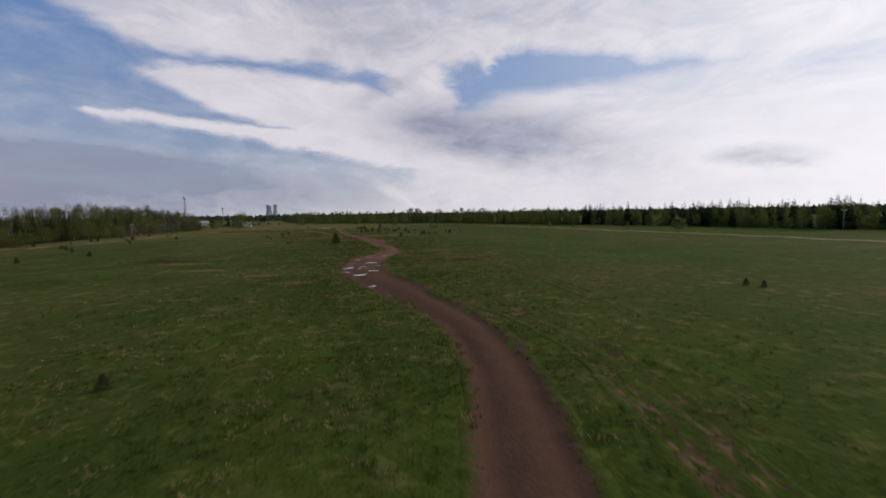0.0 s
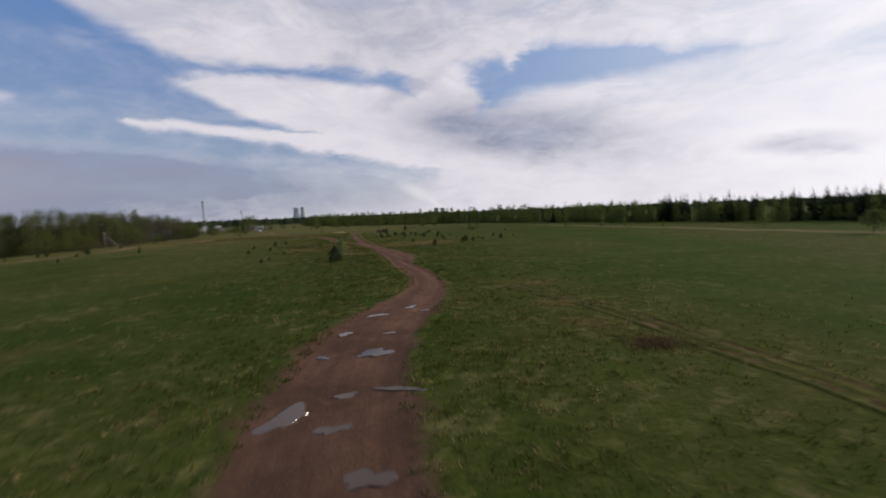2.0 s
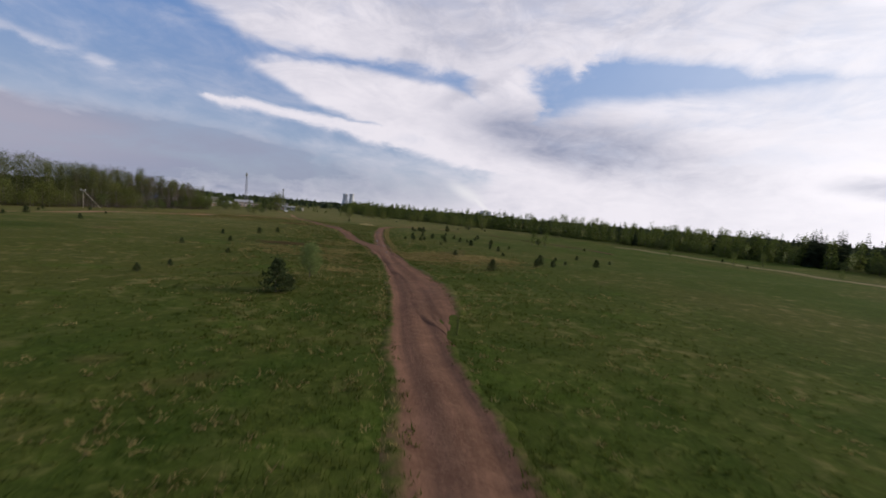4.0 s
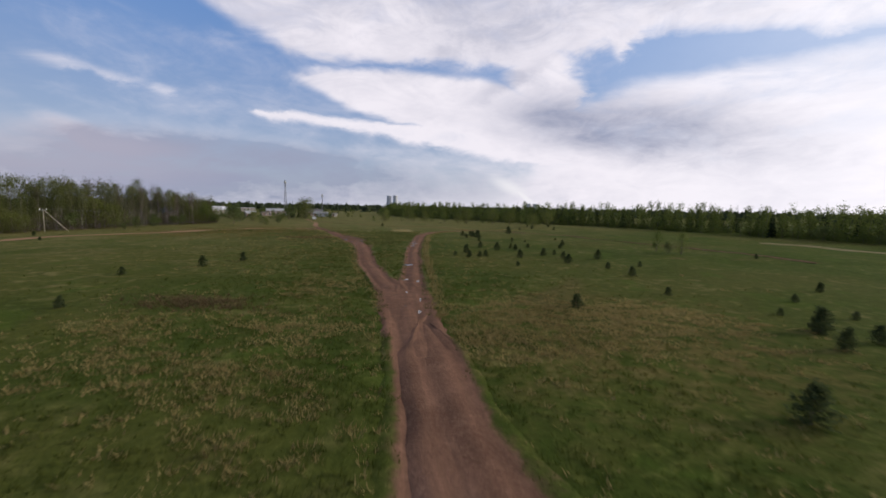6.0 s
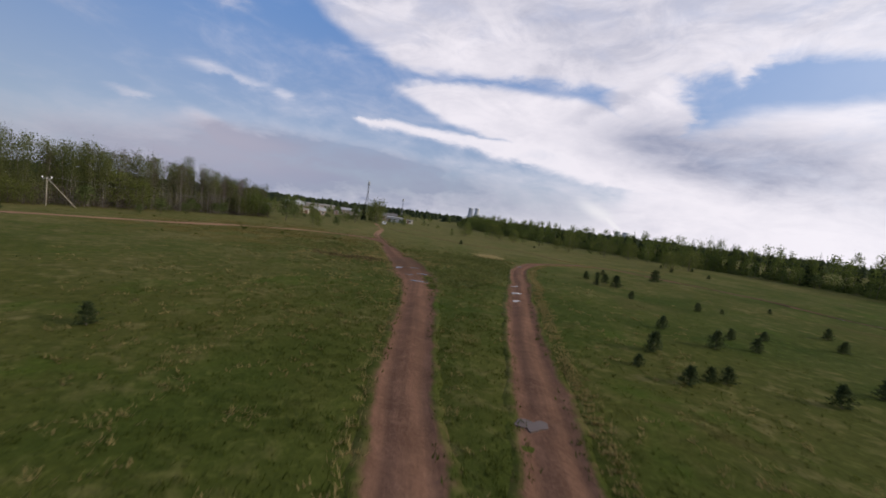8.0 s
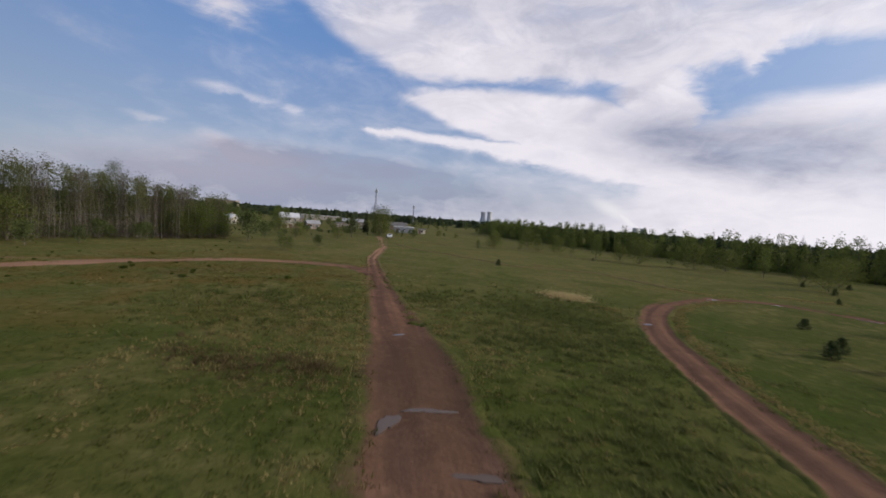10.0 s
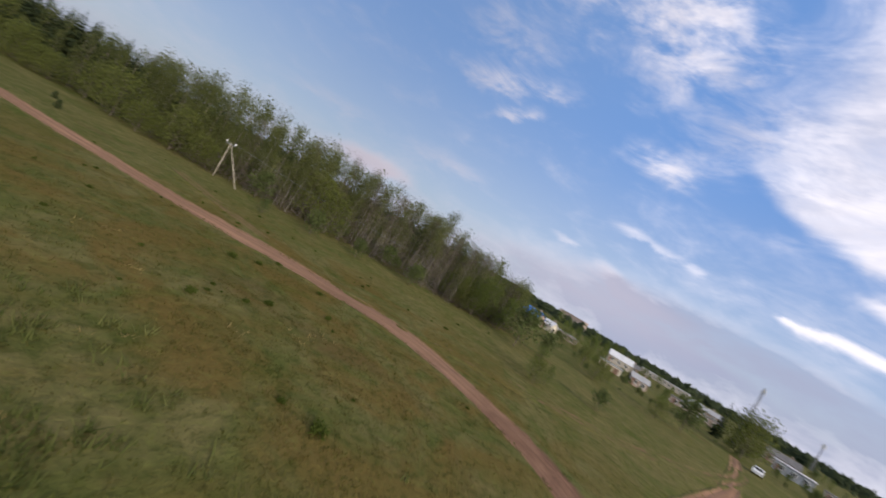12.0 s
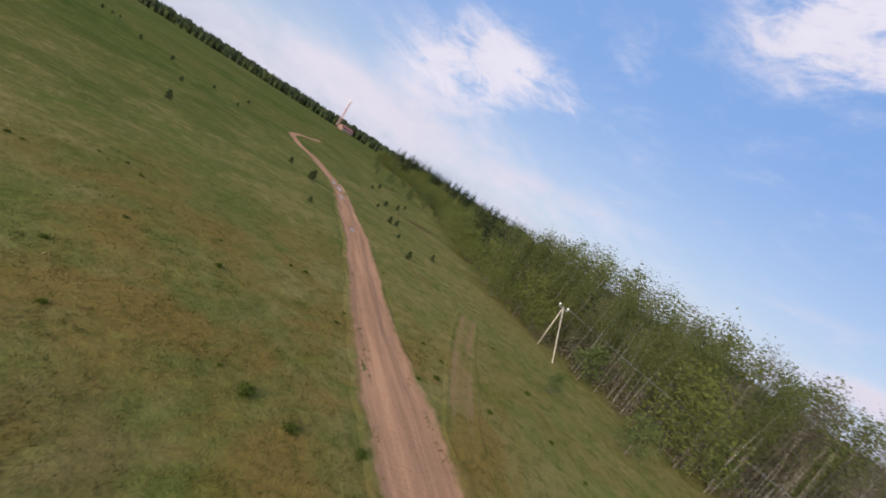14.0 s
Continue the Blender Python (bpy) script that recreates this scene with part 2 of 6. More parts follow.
def meadow_colour(n, where):
    """Spring meadow: green sward, olive and straw patches, brown bare spots; drier towards the western wood, and
    brightened there for sunlit blades.
    """
    vast = n.noise(where, 0.022, 3.0, 0.5)
    broad = n.noise(where, 0.11, 4.0, 0.6, 0.6)
    mid = n.noise(where, 0.75, 4.0, 0.6, 0.3)
    tuft = n.noise(where, 4.6, 5.0, 0.7)
    xyz = n.add("ShaderNodeSeparateXYZ")
    n.put(xyz.inputs[0], where)
    west = n.math("SUBTRACT", n.math("MULTIPLY", xyz.outputs[1], 0.6), n.math("MULTIPLY", xyz.outputs[0], 0.8))
    west = n.ramp(n.math("ADD", west, n.math("MULTIPLY", broad, 60.0)), 158.0, 262.0)
    c = n.mix(n.ramp(broad, 0.35, 0.66), (0.027, 0.049, 0.007), (0.050, 0.067, 0.012))
    east = n.ramp(n.math("ADD", xyz.outputs[0], n.math("MULTIPLY", vast, 50.0)), 0.0, 70.0)
    c = n.mix(n.math("MULTIPLY", east, 0.6), c, (0.037, 0.070, 0.005))
    c = n.mix(n.ramp(vast, 0.44, 0.62), c, (0.062, 0.067, 0.015))
    # drier palette, also brightened to stand in for blades facing the sun
    c = n.mix(n.math("MULTIPLY", west, 0.80), c, n.mix(n.ramp(n.math("ADD", n.math("MULTIPLY", mid, 0.5), n.math("MULTIPLY", broad, 0.5)), 0.38, 0.60), (0.112, 0.116, 0.035), (0.176, 0.142, 0.060)))
    dry = n.math("MULTIPLY", n.ramp(mid, 0.50, 0.70), n.ramp(n.math("ADD", broad, n.math("MULTIPLY", vast, 0.5)), 0.60, 0.92))
    c = n.mix(n.math("MULTIPLY", dry, 0.6), c, (0.215, 0.175, 0.072))
    # a mossy brown stretch of the meadow beside the wood
    spot = n.add("ShaderNodeVectorMath", op="DISTANCE")
    n.put(spot.inputs[0], where)
    spot.inputs[1].default_value = (-106.0, 211.0, 0.5)
    heath = n.ramp(n.math("ADD", spot.outputs["Value"], n.math("MULTIPLY", broad, 16.0)), 42.0, 18.0)
    rust = n.math("MULTIPLY", n.ramp(n.noise(where, 0.17, 4.0, 0.6, 0.8), 0.38, 0.62), n.math("ADD", n.math("MULTIPLY", heath, 0.84), 0.08))
    c = n.mix(rust, c, (0.140, 0.090, 0.028))
    lush = n.math("MULTIPLY", n.ramp(n.noise(where, 0.13, 4.0, 0.6, 1.0), 0.56, 0.70), n.math("SUBTRACT", 0.65, n.math("MULTIPLY", west, 0.35)))
    c = n.mix(lush, c, (0.048, 0.082, 0.010))
    # a bed of brown, matted old grass beside the fork
    bed = n.add("ShaderNodeVectorMath", op="DISTANCE")
    n.put(bed.inputs[0], where)
    bed.inputs[1].default_value = (-18.5, 147.0, 0.5)
    matted = n.math("MULTIPLY", n.ramp(n.math("ADD", bed.outputs["Value"], n.math("MULTIPLY", broad, 12.0)), 22.0, 10.0), n.ramp(mid, 0.36, 0.62))
    c = n.mix(n.math("MULTIPLY", matted, 0.75), c, (0.135, 0.092, 0.034))
    bare = n.ramp(n.noise(where, 0.06, 2.0, 0.5, 1.2), 0.64, 0.75)
    c = n.mix(n.math("MULTIPLY", bare, 0.55), c, (0.105, 0.066, 0.032))
    clump = n.noise(where, 1.5, 5.0, 0.68, 0.9)
    c = n.mix(n.math("MULTIPLY", n.ramp(clump, 0.50, 0.36), 0.42), c, (0.030, 0.042, 0.009))
    c = n.mix(n.math("MULTIPLY", n.ramp(clump, 0.52, 0.70), 0.38), c, (0.160, 0.162, 0.044))
    c = n.mix(n.math("MULTIPLY", n.ramp(tuft, 0.30, 0.72), 0.55), n.mix(0.22, c, (0.020, 0.026, 0.004)), n.mix(0.20, c, (0.155, 0.170, 0.040)))
    return c, tuft, mid


def meadow(n, s):
    where = place_of(n)
    c, tuft, mid = meadow_colour(n, where)
    n.put(s.inputs["Base Color"], c)
    s.inputs["Roughness"].default_value = 0.95
    s.inputs["Specular IOR Level"].default_value = 0.018
    bump(n, s, n.math("ADD", tuft, n.math("MULTIPLY", mid, 1.5)), 0.5, 0.14)


def rim_blend(n, where, low, high):
    """Where the road gives way to grass: rises towards the road's ragged rim."""
    rim = n.add("ShaderNodeAttribute")
    rim.attribute_name = "rim"
    rag = n.math("ADD", n.math("MULTIPLY", n.math("SUBTRACT", n.noise(where, 1.1, 4.0, 0.65), 0.5), 0.9), n.math("MULTIPLY", n.math("SUBTRACT", n.noise(where, 0.25, 2.0), 0.5), 0.5))
    return n.ramp(n.math("ADD", rim.outputs["Fac"], rag), low, high)


def dirt(n, s):
    where = place_of(n)
    stain, grit = n.noise(where, 0.35, 4.0, 0.6, 0.4), n.noise(where, 7.0, 4.0, 0.65)
    pale = n.noise(where, 1.3, 4.0, 0.6, 0.5)
    c = n.mix(n.ramp(stain, 0.35, 0.65), (0.113, 0.059, 0.037), (0.166, 0.089, 0.057))
    c = n.mix(n.math("MULTIPLY", n.ramp(pale, 0.45, 0.75), 0.5), c, (0.248, 0.138, 0.088))
    c = n.mix(n.math("MULTIPLY", n.ramp(grit, 0.4, 0.75), 0.4), c, (0.236, 0.132, 0.086))
    # darker soil on the first stretch
    xyz = n.add("ShaderNodeSeparateXYZ")
    n.put(xyz.inputs[0], where)
    first_dark = n.ramp(n.math("ADD", xyz.outputs[1], n.math("MULTIPLY", stain, 40.0)), 108.0, 66.0)
    c = n.mix(n.math("MULTIPLY", first_dark, 0.72), c, (0.054, 0.031, 0.020))
    far = n.add("ShaderNodeVectorMath", op="DISTANCE")
    n.put(far.inputs[0], where)
    far.inputs[1].default_value = (-65.0, 203.5, 0.5)
    c = n.mix(n.math("MULTIPLY", n.ramp(n.math("ADD", far.outputs["Value"], n.math("MULTIPLY", pale, 6.0)), 15.0, 6.0), 0.6), c, (0.075, 0.046, 0.028))
    # paler and drier towards the western wood
    dry = n.ramp(n.math("SUBTRACT", n.math("MULTIPLY", stain, 20.0), xyz.outputs[0]), 100.0, 120.0)
    c = n.mix(n.math("MULTIPLY", dry, 0.55), c, (0.400, 0.236, 0.142))
    # long streaks left by wheels
    lane = n.add("ShaderNodeAttribute")
    lane.attribute_name = "lane"
    streak = n.noise(lane.outputs["Vector"], 1.0, 4.0, 0.6)
    c = n.mix(n.ramp(streak, 0.35, 0.68), n.mix(0.38, c, (0.070, 0.042, 0.028)), c)
    grass, tuft, mid = meadow_colour(n, where)
    n.put(s.inputs["Base Color"], n.mix(rim_blend(n, where, 0.50, 1.05), c, grass))
    s.inputs["Specular IOR Level"].default_value = 0.02
    n.put(s.inputs["Roughness"], n.math("SUBTRACT", 0.95, n.math("MULTIPLY", n.ramp(stain, 0.6, 0.3), 0.2)))
    bump(n, s, n.math("ADD", grit, n.math("MULTIPLY", stain, 2.0)), 0.6, 0.06)


def worn_grass(n, s):
    where = place_of(n)
    c, tuft, mid = meadow_colour(n, where)
    soil = n.mix(n.ramp(n.noise(where, 0.9, 3.0, 0.6), 0.35, 0.7), (0.060, 0.046, 0.018), (0.150, 0.094, 0.050))
    xyz = n.add("ShaderNodeSeparateXYZ")
    n.put(xyz.inputs[0], where)
    soil = n.mix(n.ramp(xyz.outputs[0], -95.0, -120.0), soil, (0.160, 0.110, 0.055))
    n.put(s.inputs["Base Color"], n.mix(rim_blend(n, where, 0.25, 0.80), soil, c))
    s.inputs["Roughness"].default_value = 0.95
    s.inputs["Specular IOR Level"].default_value = 0.018
    bump(n, s, tuft, 0.6, 0.12)


def water(n, s):
    ripple = n.noise(place_of(n), 2.0, 2.0)
    n.put(s.inputs["Base Color"], (0.085, 0.057, 0.043))
    s.inputs["Roughness"].default_value = 0.04
    s.inputs["IOR"].default_value = 1.36
    bump(n, s, ripple, 0.03, 0.02)


def leafy(dark, light, meadow_like=False):
    """Leaves, needles or blades: each clump its own shade between dark and light."""

    def build(n, s):
        rnd = n.add("ShaderNodeNewGeometry").outputs["Random Per Island"]
        own = n.add("ShaderNodeObjectInfo").outputs["Random"]
        where = place_of(n)
        if meadow_like:     # blades share the sward's colour, some paler, some deeper
            c, tuft, mid = meadow_colour(n, where)
            c = n.mix(n.math("MULTIPLY", rnd, 0.40), n.mix(0.12, c, dark), light)
        else:
            tone = n.ramp(n.noise(where, 0.16, 2.0, 0.5), 0.3, 0.7)
            c = n.mix(n.math("ADD", n.math("ADD", n.math("MULTIPLY", rnd, 0.40), n.math("MULTIPLY", own, 0.25)), n.math("MULTIPLY", tone, 0.35)), dark, light)
        n.put(s.inputs["Base Color"], c)
        s.inputs["Roughness"].default_value = 0.8
        s.inputs["Specular IOR Level"].default_value = 0.018
        # thin leaves let part of the light through
        thin, both = n.add("ShaderNodeBsdfTranslucent"), n.add("ShaderNodeMixShader")
        n.put(thin.inputs["Color"], c)
        both.inputs[0].default_value = 0.48
        n.tree.links.new(s.outputs[0], both.inputs[1])
        n.tree.links.new(thin.outputs[0], both.inputs[2])
        n.tree.links.new(both.outputs[0], n.tree.nodes["Material Output"].inputs["Surface"])

    return build


def bark(dark, light, scale):
    def build(n, s):
        where = n.add("ShaderNodeTexCoord").outputs["Object"]
        stripes = n.add("ShaderNodeVectorMath", op="MULTIPLY")
        n.put(stripes.inputs[0], where)
        stripes.inputs[1].default_value = (1.0, 1.0, 2.5)
        mark = n.noise(stripes.outputs[0], scale, 4.0, 0.65)
        n.put(s.inputs["Base Color"], n.mix(n.ramp(mark, 0.38, 0.60), dark, light))
        s.inputs["Roughness"].default_value = 0.9
        bump(n, s, mark, 0.5, 0.02)

    return build


def weathered(base, dirty, scale=0.8, rough=0.85, metal=0.0):
    def build(n, s):
        where = place_of(n)
        c = n.mix(n.ramp(n.noise(where, scale, 4.0, 0.6, 0.3), 0.35, 0.75), base, dirty)
        c = n.mix(n.math("MULTIPLY", n.noise(where, scale * 9, 3.0), 0.25), c, dirty)
        n.put(s.inputs["Base Color"], c)
        s.inputs["Roughness"].default_value, s.inputs["Metallic"].default_value = rough, metal
        if rough > 0.9:     # loose soil has no sheen
            s.inputs["Specular IOR Level"].default_value = 0.03

    return build


MEADOW, DIRT, WORN, WATER = material("meadow", meadow), material("dirt", dirt), material("worn_grass", worn_grass), material("puddle_water", water)
BLADES = material("grass_blades", leafy((0.026, 0.044, 0.005), (0.120, 0.145, 0.030), True))
STRAW = material("old_straw", leafy((0.16, 0.122, 0.048), (0.35, 0.275, 0.115)))
SWARD = material("dry_sward", leafy((0.070, 0.066, 0.018), (0.175, 0.150, 0.050)))
LONG_GRASS = material("long_grass_blades", leafy((0.045, 0.070, 0.014), (0.205, 0.200, 0.070)))
HEAP_STRAW = material("heaped_straw", leafy((0.38, 0.295, 0.14), (0.70, 0.57, 0.31)))
HEATH = material("brown_heath", leafy((0.075, 0.052, 0.026), (0.150, 0.110, 0.055)))
WEED = material("weed_leaves", leafy((0.052, 0.076, 0.014), (0.105, 0.128, 0.028)))
SALLOW_LEAF = material("sallow_leaves", leafy((0.088, 0.105, 0.026), (0.170, 0.186, 0.054)))
BIRCH_LEAF = material("birch_leaves", leafy((0.078, 0.094, 0.032), (0.162, 0.172, 0.058)))
FRESH_LEAF = material("fresh_leaves", leafy((0.070, 0.098, 0.024), (0.158, 0.188, 0.052)))
WILLOW_LEAF = material("willow_leaves", leafy((0.070, 0.096, 0.032), (0.145, 0.168, 0.062)))
PALE_LEAF = material("pale_willow_leaves", leafy((0.120, 0.165, 0.050), (0.220, 0.270, 0.100)))
TWIGS = material("bare_twigs", leafy((0.088, 0.070, 0.055), (0.165, 0.135, 0.108)))
SPRUCE_NEEDLE = material("spruce_needles", leafy((0.024, 0.035, 0.020), (0.058, 0.076, 0.038)))
PINE_NEEDLE = material("pine_needles", leafy((0.036, 0.052, 0.022), (0.088, 0.108, 0.044)))
STEM_BARK = material("thin_stem_bark", bark((0.085, 0.07, 0.055), (0.22, 0.19, 0.16), 3.0))
BIRCH_BARK = material("birch_bark", bark((0.12, 0.10, 0.085), (0.34, 0.31, 0.26), 3.0))
GREY_BARK = material("grey_bark", bark((0.06, 0.048, 0.036), (0.16, 0.13, 0.10), 4.0))
CONCRETE = material("weathered_concrete", weathered((0.42, 0.40, 0.37), (0.30, 0.28, 0.25)))
# pale and bluish: the haze of distance is put into this colour
TOWER_SHELL = material("tower_shell", weathered((0.52, 0.53, 0.55), (0.42, 0.43, 0.46), 0.03))
POLE_WOOD = material("pole_wood", weathered((0.40, 0.36, 0.28), (0.26, 0.22, 0.17), 2.5))
STEEL = material("grey_steel", weathered((0.24, 0.25, 0.27), (0.16, 0.15, 0.15), 1.5, 0.5, 0.6))
PORCELAIN = material("porcelain", weathered((0.75, 0.74, 0.70), (0.6, 0.58, 0.54), 6.0, 0.25))

PALE_TRACK = material("pale_dry_track", weathered((0.23, 0.18, 0.10), (0.13, 0.115, 0.045), 0.5, 0.95))
PALE_SOIL = material("pale_path_soil", weathered((0.175, 0.125, 0.060), (0.095, 0.082, 0.032), 0.7, 0.95))

# ---- helpers for building ----


def mesh_object(name, verts, faces, mat, parent=None, label="", smooth=False):
    """One mesh object from arrays of vertices and faces."""
    me = bpy.data.meshes.new(name)
    if isinstance(faces, np.ndarray):
        count, side = faces.shape
        me.vertices.add(len(verts))
        me.vertices.foreach_set("co", np.asarray(verts, np.float32).ravel())
        me.loops.add(count * side)
        me.loops.foreach_set("vertex_index", faces.astype(np.int32).ravel())
        me.polygons.add(count)
        me.polygons.foreach_set("loop_start", np.arange(0, count * side, side, dtype=np.int32))
        me.update(calc_edges=True)
    else:
        me.from_pydata([tuple(v) for v in verts], [], faces)
    if smooth:
        me.polygons.foreach_set("use_smooth", np.ones(len(me.polygons), bool))
    me.materials.append(mat)
    ob = new(name, me)
    if parent:
        ob.parent = parent
    if label:
        tagged(ob, label)
    return ob


def part(name, bm, mat, parent=None, label="", smooth=False):
    me = bpy.data.meshes.new(name)
    bm.to_mesh(me)
    bm.free()
    if smooth:
        me.polygons.foreach_set("use_smooth", np.ones(len(me.polygons), bool))
    me.materials.append(mat)
    ob = new(name, me)
    if parent:
        ob.parent = parent
    if label:
        tagged(ob, label)
    return ob


def box(bm, x, y, z, sx, sy, sz, bevel=0.0, turn=None):
    """A box by centre and full sizes, with bevelled edges."""
    m = Matrix.Translation((x, y, z)) @ (turn or Matrix()) @ Matrix.Diagonal((sx, sy, sz, 1))
    made = bmesh.ops.create_cube(bm, size=1.0, matrix=m)["verts"]
    if bevel:
        edges = list({e for v in made for e in v.link_edges})
        bmesh.ops.bevel(bm, geom=edges, offset=bevel, segments=1, affect="EDGES")


def tube(bm, a, b, ra, rb, sides=6):
    """A tapered round bar from a to b."""
    a, b = Vector(a), Vector(b)
    d = b - a
    m = Matrix.Translation((a + b) / 2) @ d.to_track_quat("Z", "Y").to_matrix().to_4x4()
    bmesh.ops.create_cone(bm, cap_ends=True, segments=sides, radius1=ra, radius2=rb, depth=d.length, matrix=m)


def curve_through(points, step):
    """Points every step metres along a smooth line through the given ones."""
    p = np.array([points[0], *points, points[-1]], float)
    out = []
    for k in range(1, len(p) - 2):
        count = max(2, int(np.hypot(*(p[k + 1] - p[k])) / step))
        for t in np.arange(count) / count:
            out.append(0.5 * (2 * p[k] + (p[k + 1] - p[k - 1]) * t + (2 * p[k - 1] - 5 * p[k] + 4 * p[k + 1] - p[k + 2]) * t**2
                              + (3 * p[k] - p[k - 1] - 3 * p[k + 1] + p[k + 2]) * t**3))
    return np.array(out + [p[-1]])


def wave(x, y, size, seed=0.0):
    """Smooth unevenness between -1 and 1, from a few crossed waves."""
    u, v = np.asarray(x) / size, np.asarray(y) / size
    return (np.sin(u * 1.9 + v * 0.7 + seed) + np.sin(u * -0.8 + v * 2.3 + 1.7 * seed) + np.sin(u * 3.1 - v * 2.7 + 2.9 * seed)
            + np.sin(u * 0.6 - v * 3.7 + 0.6 * seed)) / 4


# ---- ground ----


def ground_z(x, y):
    """The height of the land: a low rise where the flight begins, a dip by the western wood."""
    x, y = np.asarray(x, float), np.asarray(y, float)
    z = 0.7 + 0.4 * np.exp(-((y - 45) / 65) ** 2 - (x / 170) ** 2)
    z = z - 2.2 * np.exp(-((x + 172) / 46) ** 2 - ((y - 128) / 62) ** 2)
    near = np.exp(-(np.hypot(x + 40, y - 140) / 420) ** 2)
    z = z + near * (0.16 * wave(x, y, 9.0, 1.0) + 0.22 * wave(x, y, 30.0, 2.0))
    far = np.clip((np.hypot(x + 40, y - 140) - 420) / 2600, 0, 1)
    return z - 6.0 * far + far * 5 * wave(x, y, 400.0, 3.0)


MAIN_ROAD = [(4.5, -60), (4.0, -20), (3.6, 0), (3.7, 12), (3.9, 19), (3.5, 24), (2.5, 29), (0.3, 35), (-3.0, 41), (-6.6, 47.5), (-9.4, 54.5), (-10.9, 61.5), (-11.4, 68),
             (-10.6, 76), (-9.8, 83), (-9.9, 89), (-11.8, 96), (-15.2, 104.8), (-18.5, 115.5), (-21.9, 125.5), (-23.8, 130.4), (-25.4, 134), (-27.9, 139.4), (-30.6, 145), (-34, 153)]
WEST_BRANCH = [(-31.7, 147), (-34.6, 152.3), (-38.4, 157.5), (-42.4, 164), (-45.6, 169), (-48.3, 173.7), (-54, 183.6), (-58.6, 190.5), (-62.6, 195.2), (-64.9, 198), (-68.8, 202.9),
               (-72.4, 207.2), (-75.0, 210.4), (-81.8, 218.5), (-89.8, 227.3), (-103, 243), (-115.5, 261.8), (-131, 281), (-140, 292), (-148, 301)]
EAST_BRANCH = [(-30.8, 146), (-33.6, 153.5), (-35.5, 159), (-36.8, 162.3), (-39.1, 168.6), (-41.7, 175.5), (-44.1, 181.9), (-49.4, 198.6), (-50.7, 203.4), (-52.9, 209.6),
               (-54.4, 214.5), (-56.1, 221.4), (-56.9, 229), (-56.0, 237.5), (-52.5, 246), (-46.5, 251.5), (-39, 251), (-29, 245), (-17.5, 235.5), (-11, 229.5),
               (-5, 223), (1, 217), (8, 207.5), (16, 194)]
WOOD_ROAD = [(-136, 84), (-124, 106), (-122.6, 118), (-125, 131), (-126.2, 144), (-124.2, 160), (-120.8, 176), (-117.8, 190), (-116, 198), (-114.7, 204.5), (-113.5, 211), (-112.4, 217.5),
             (-108.6, 222.2), (-103.2, 226.2), (-98.4, 228.4), (-93.8, 228.6), (-89.4, 226.6)]
SIDE_FORK = [(-112.4, 221.5), (-112.6, 226), (-112.5, 234)]
FADING_TRACK = [(-112.5, 229), (-112.3, 237), (-112.3, 241), (-112.8, 247), (-117, 260), (-126, 276), (-134, 286)]
GRASS_TRACK = [(9.5, -30), (9.4, 8), (9.7, 17), (9.4, 24), (7.6, 29.5), (5.0, 35), (1.5, 40.5)]
RUT_TRACK = [(15, 36), (11.4, 50.5), (9.7, 57), (8.5, 63), (6.2, 70.5), (2.1, 79.5), (-1.2, 84.8), (-4.6, 88), (-8.6, 91)]
WOOD_RUTS = [(-117.0, 208.3), (-118.6, 205.6), (-121.2, 201.7), (-125.7, 195.5), (-132, 188)]
EAST_ROAD = [(99, 30), (97, 70), (92, 100), (82, 132), (69, 154), (60, 178), (48, 205), (28, 240)]
FAR_TRACK = [(-122, 276), (-109, 267), (-98.3, 264.6), (-88.5, 260.5), (-80.7, 259.0), (-71.2, 263.6), (-64.6, 262), (-54, 254)]
VERGE_SOUTH = [(-13.6, 107), (-15.8, 114), (-18.2, 121.5), (-20.0, 125.5), (-22.5, 130.3), (-24.5, 134.2), (-27.0, 139.6), (-29.4, 144.5)]
FORK = [(-30.4, 143.6), (-32.2, 148.2), (-34.2, 152.6), (-36.6, 157.2)]
ROADS = [  # line, half width, depth of the wheel ruts, material
    ("main_road", MAIN_ROAD, 1.75, 0.10, DIRT), ("west_branch_road", WEST_BRANCH, 1.55, 0.07, DIRT), ("east_branch_road", EAST_BRANCH, 1.3, 0.08, DIRT),
    ("wood_side_road", WOOD_ROAD, 2.35, 0.05, DIRT), ("side_fork_track", SIDE_FORK, 1.1, 0.04, WORN), ("fading_track", FADING_TRACK, 1.2, 0.04, WORN), ("grass_track", GRASS_TRACK, 1.4, 0.04, WORN),
    ("rutted_track", RUT_TRACK, 0.95, 0.05, WORN), ("wood_side_ruts", WOOD_RUTS, 1.1, 0.02, WORN), ("east_road", EAST_ROAD, 1.7, 0.05, PALE_TRACK),
    ("worn_verge", VERGE_SOUTH, 1.9, 0.05, DIRT), ("worn_fork", FORK, 2.2, 0.04, DIRT), ("field_path", FAR_TRACK, 0.42, 0.01, PALE_SOIL),
]
LINES = [(curve_through(line, 0.5), half) for line, half in (
    (MAIN_ROAD, 1.75), (MAIN_ROAD[8:15], 3.0), (WEST_BRANCH[:14], 1.5), (WEST_BRANCH[13:], 0.9), ([(x + 0.6, y + 0.7) for x, y in WEST_BRANCH[8:12]], 2.2), (EAST_BRANCH[:14], 1.3), (EAST_BRANCH[13:], 0.75),
    (WOOD_ROAD[:6], 1.1), (WOOD_ROAD[5:10], 1.55), (WOOD_ROAD[9:12], 1.9), (WOOD_ROAD[11:], 1.5))]
BARE = LINES + [(curve_through(line, 0.5), 0.75 * half) for name, line, half, _, mat in ROADS if name.startswith("worn_")]


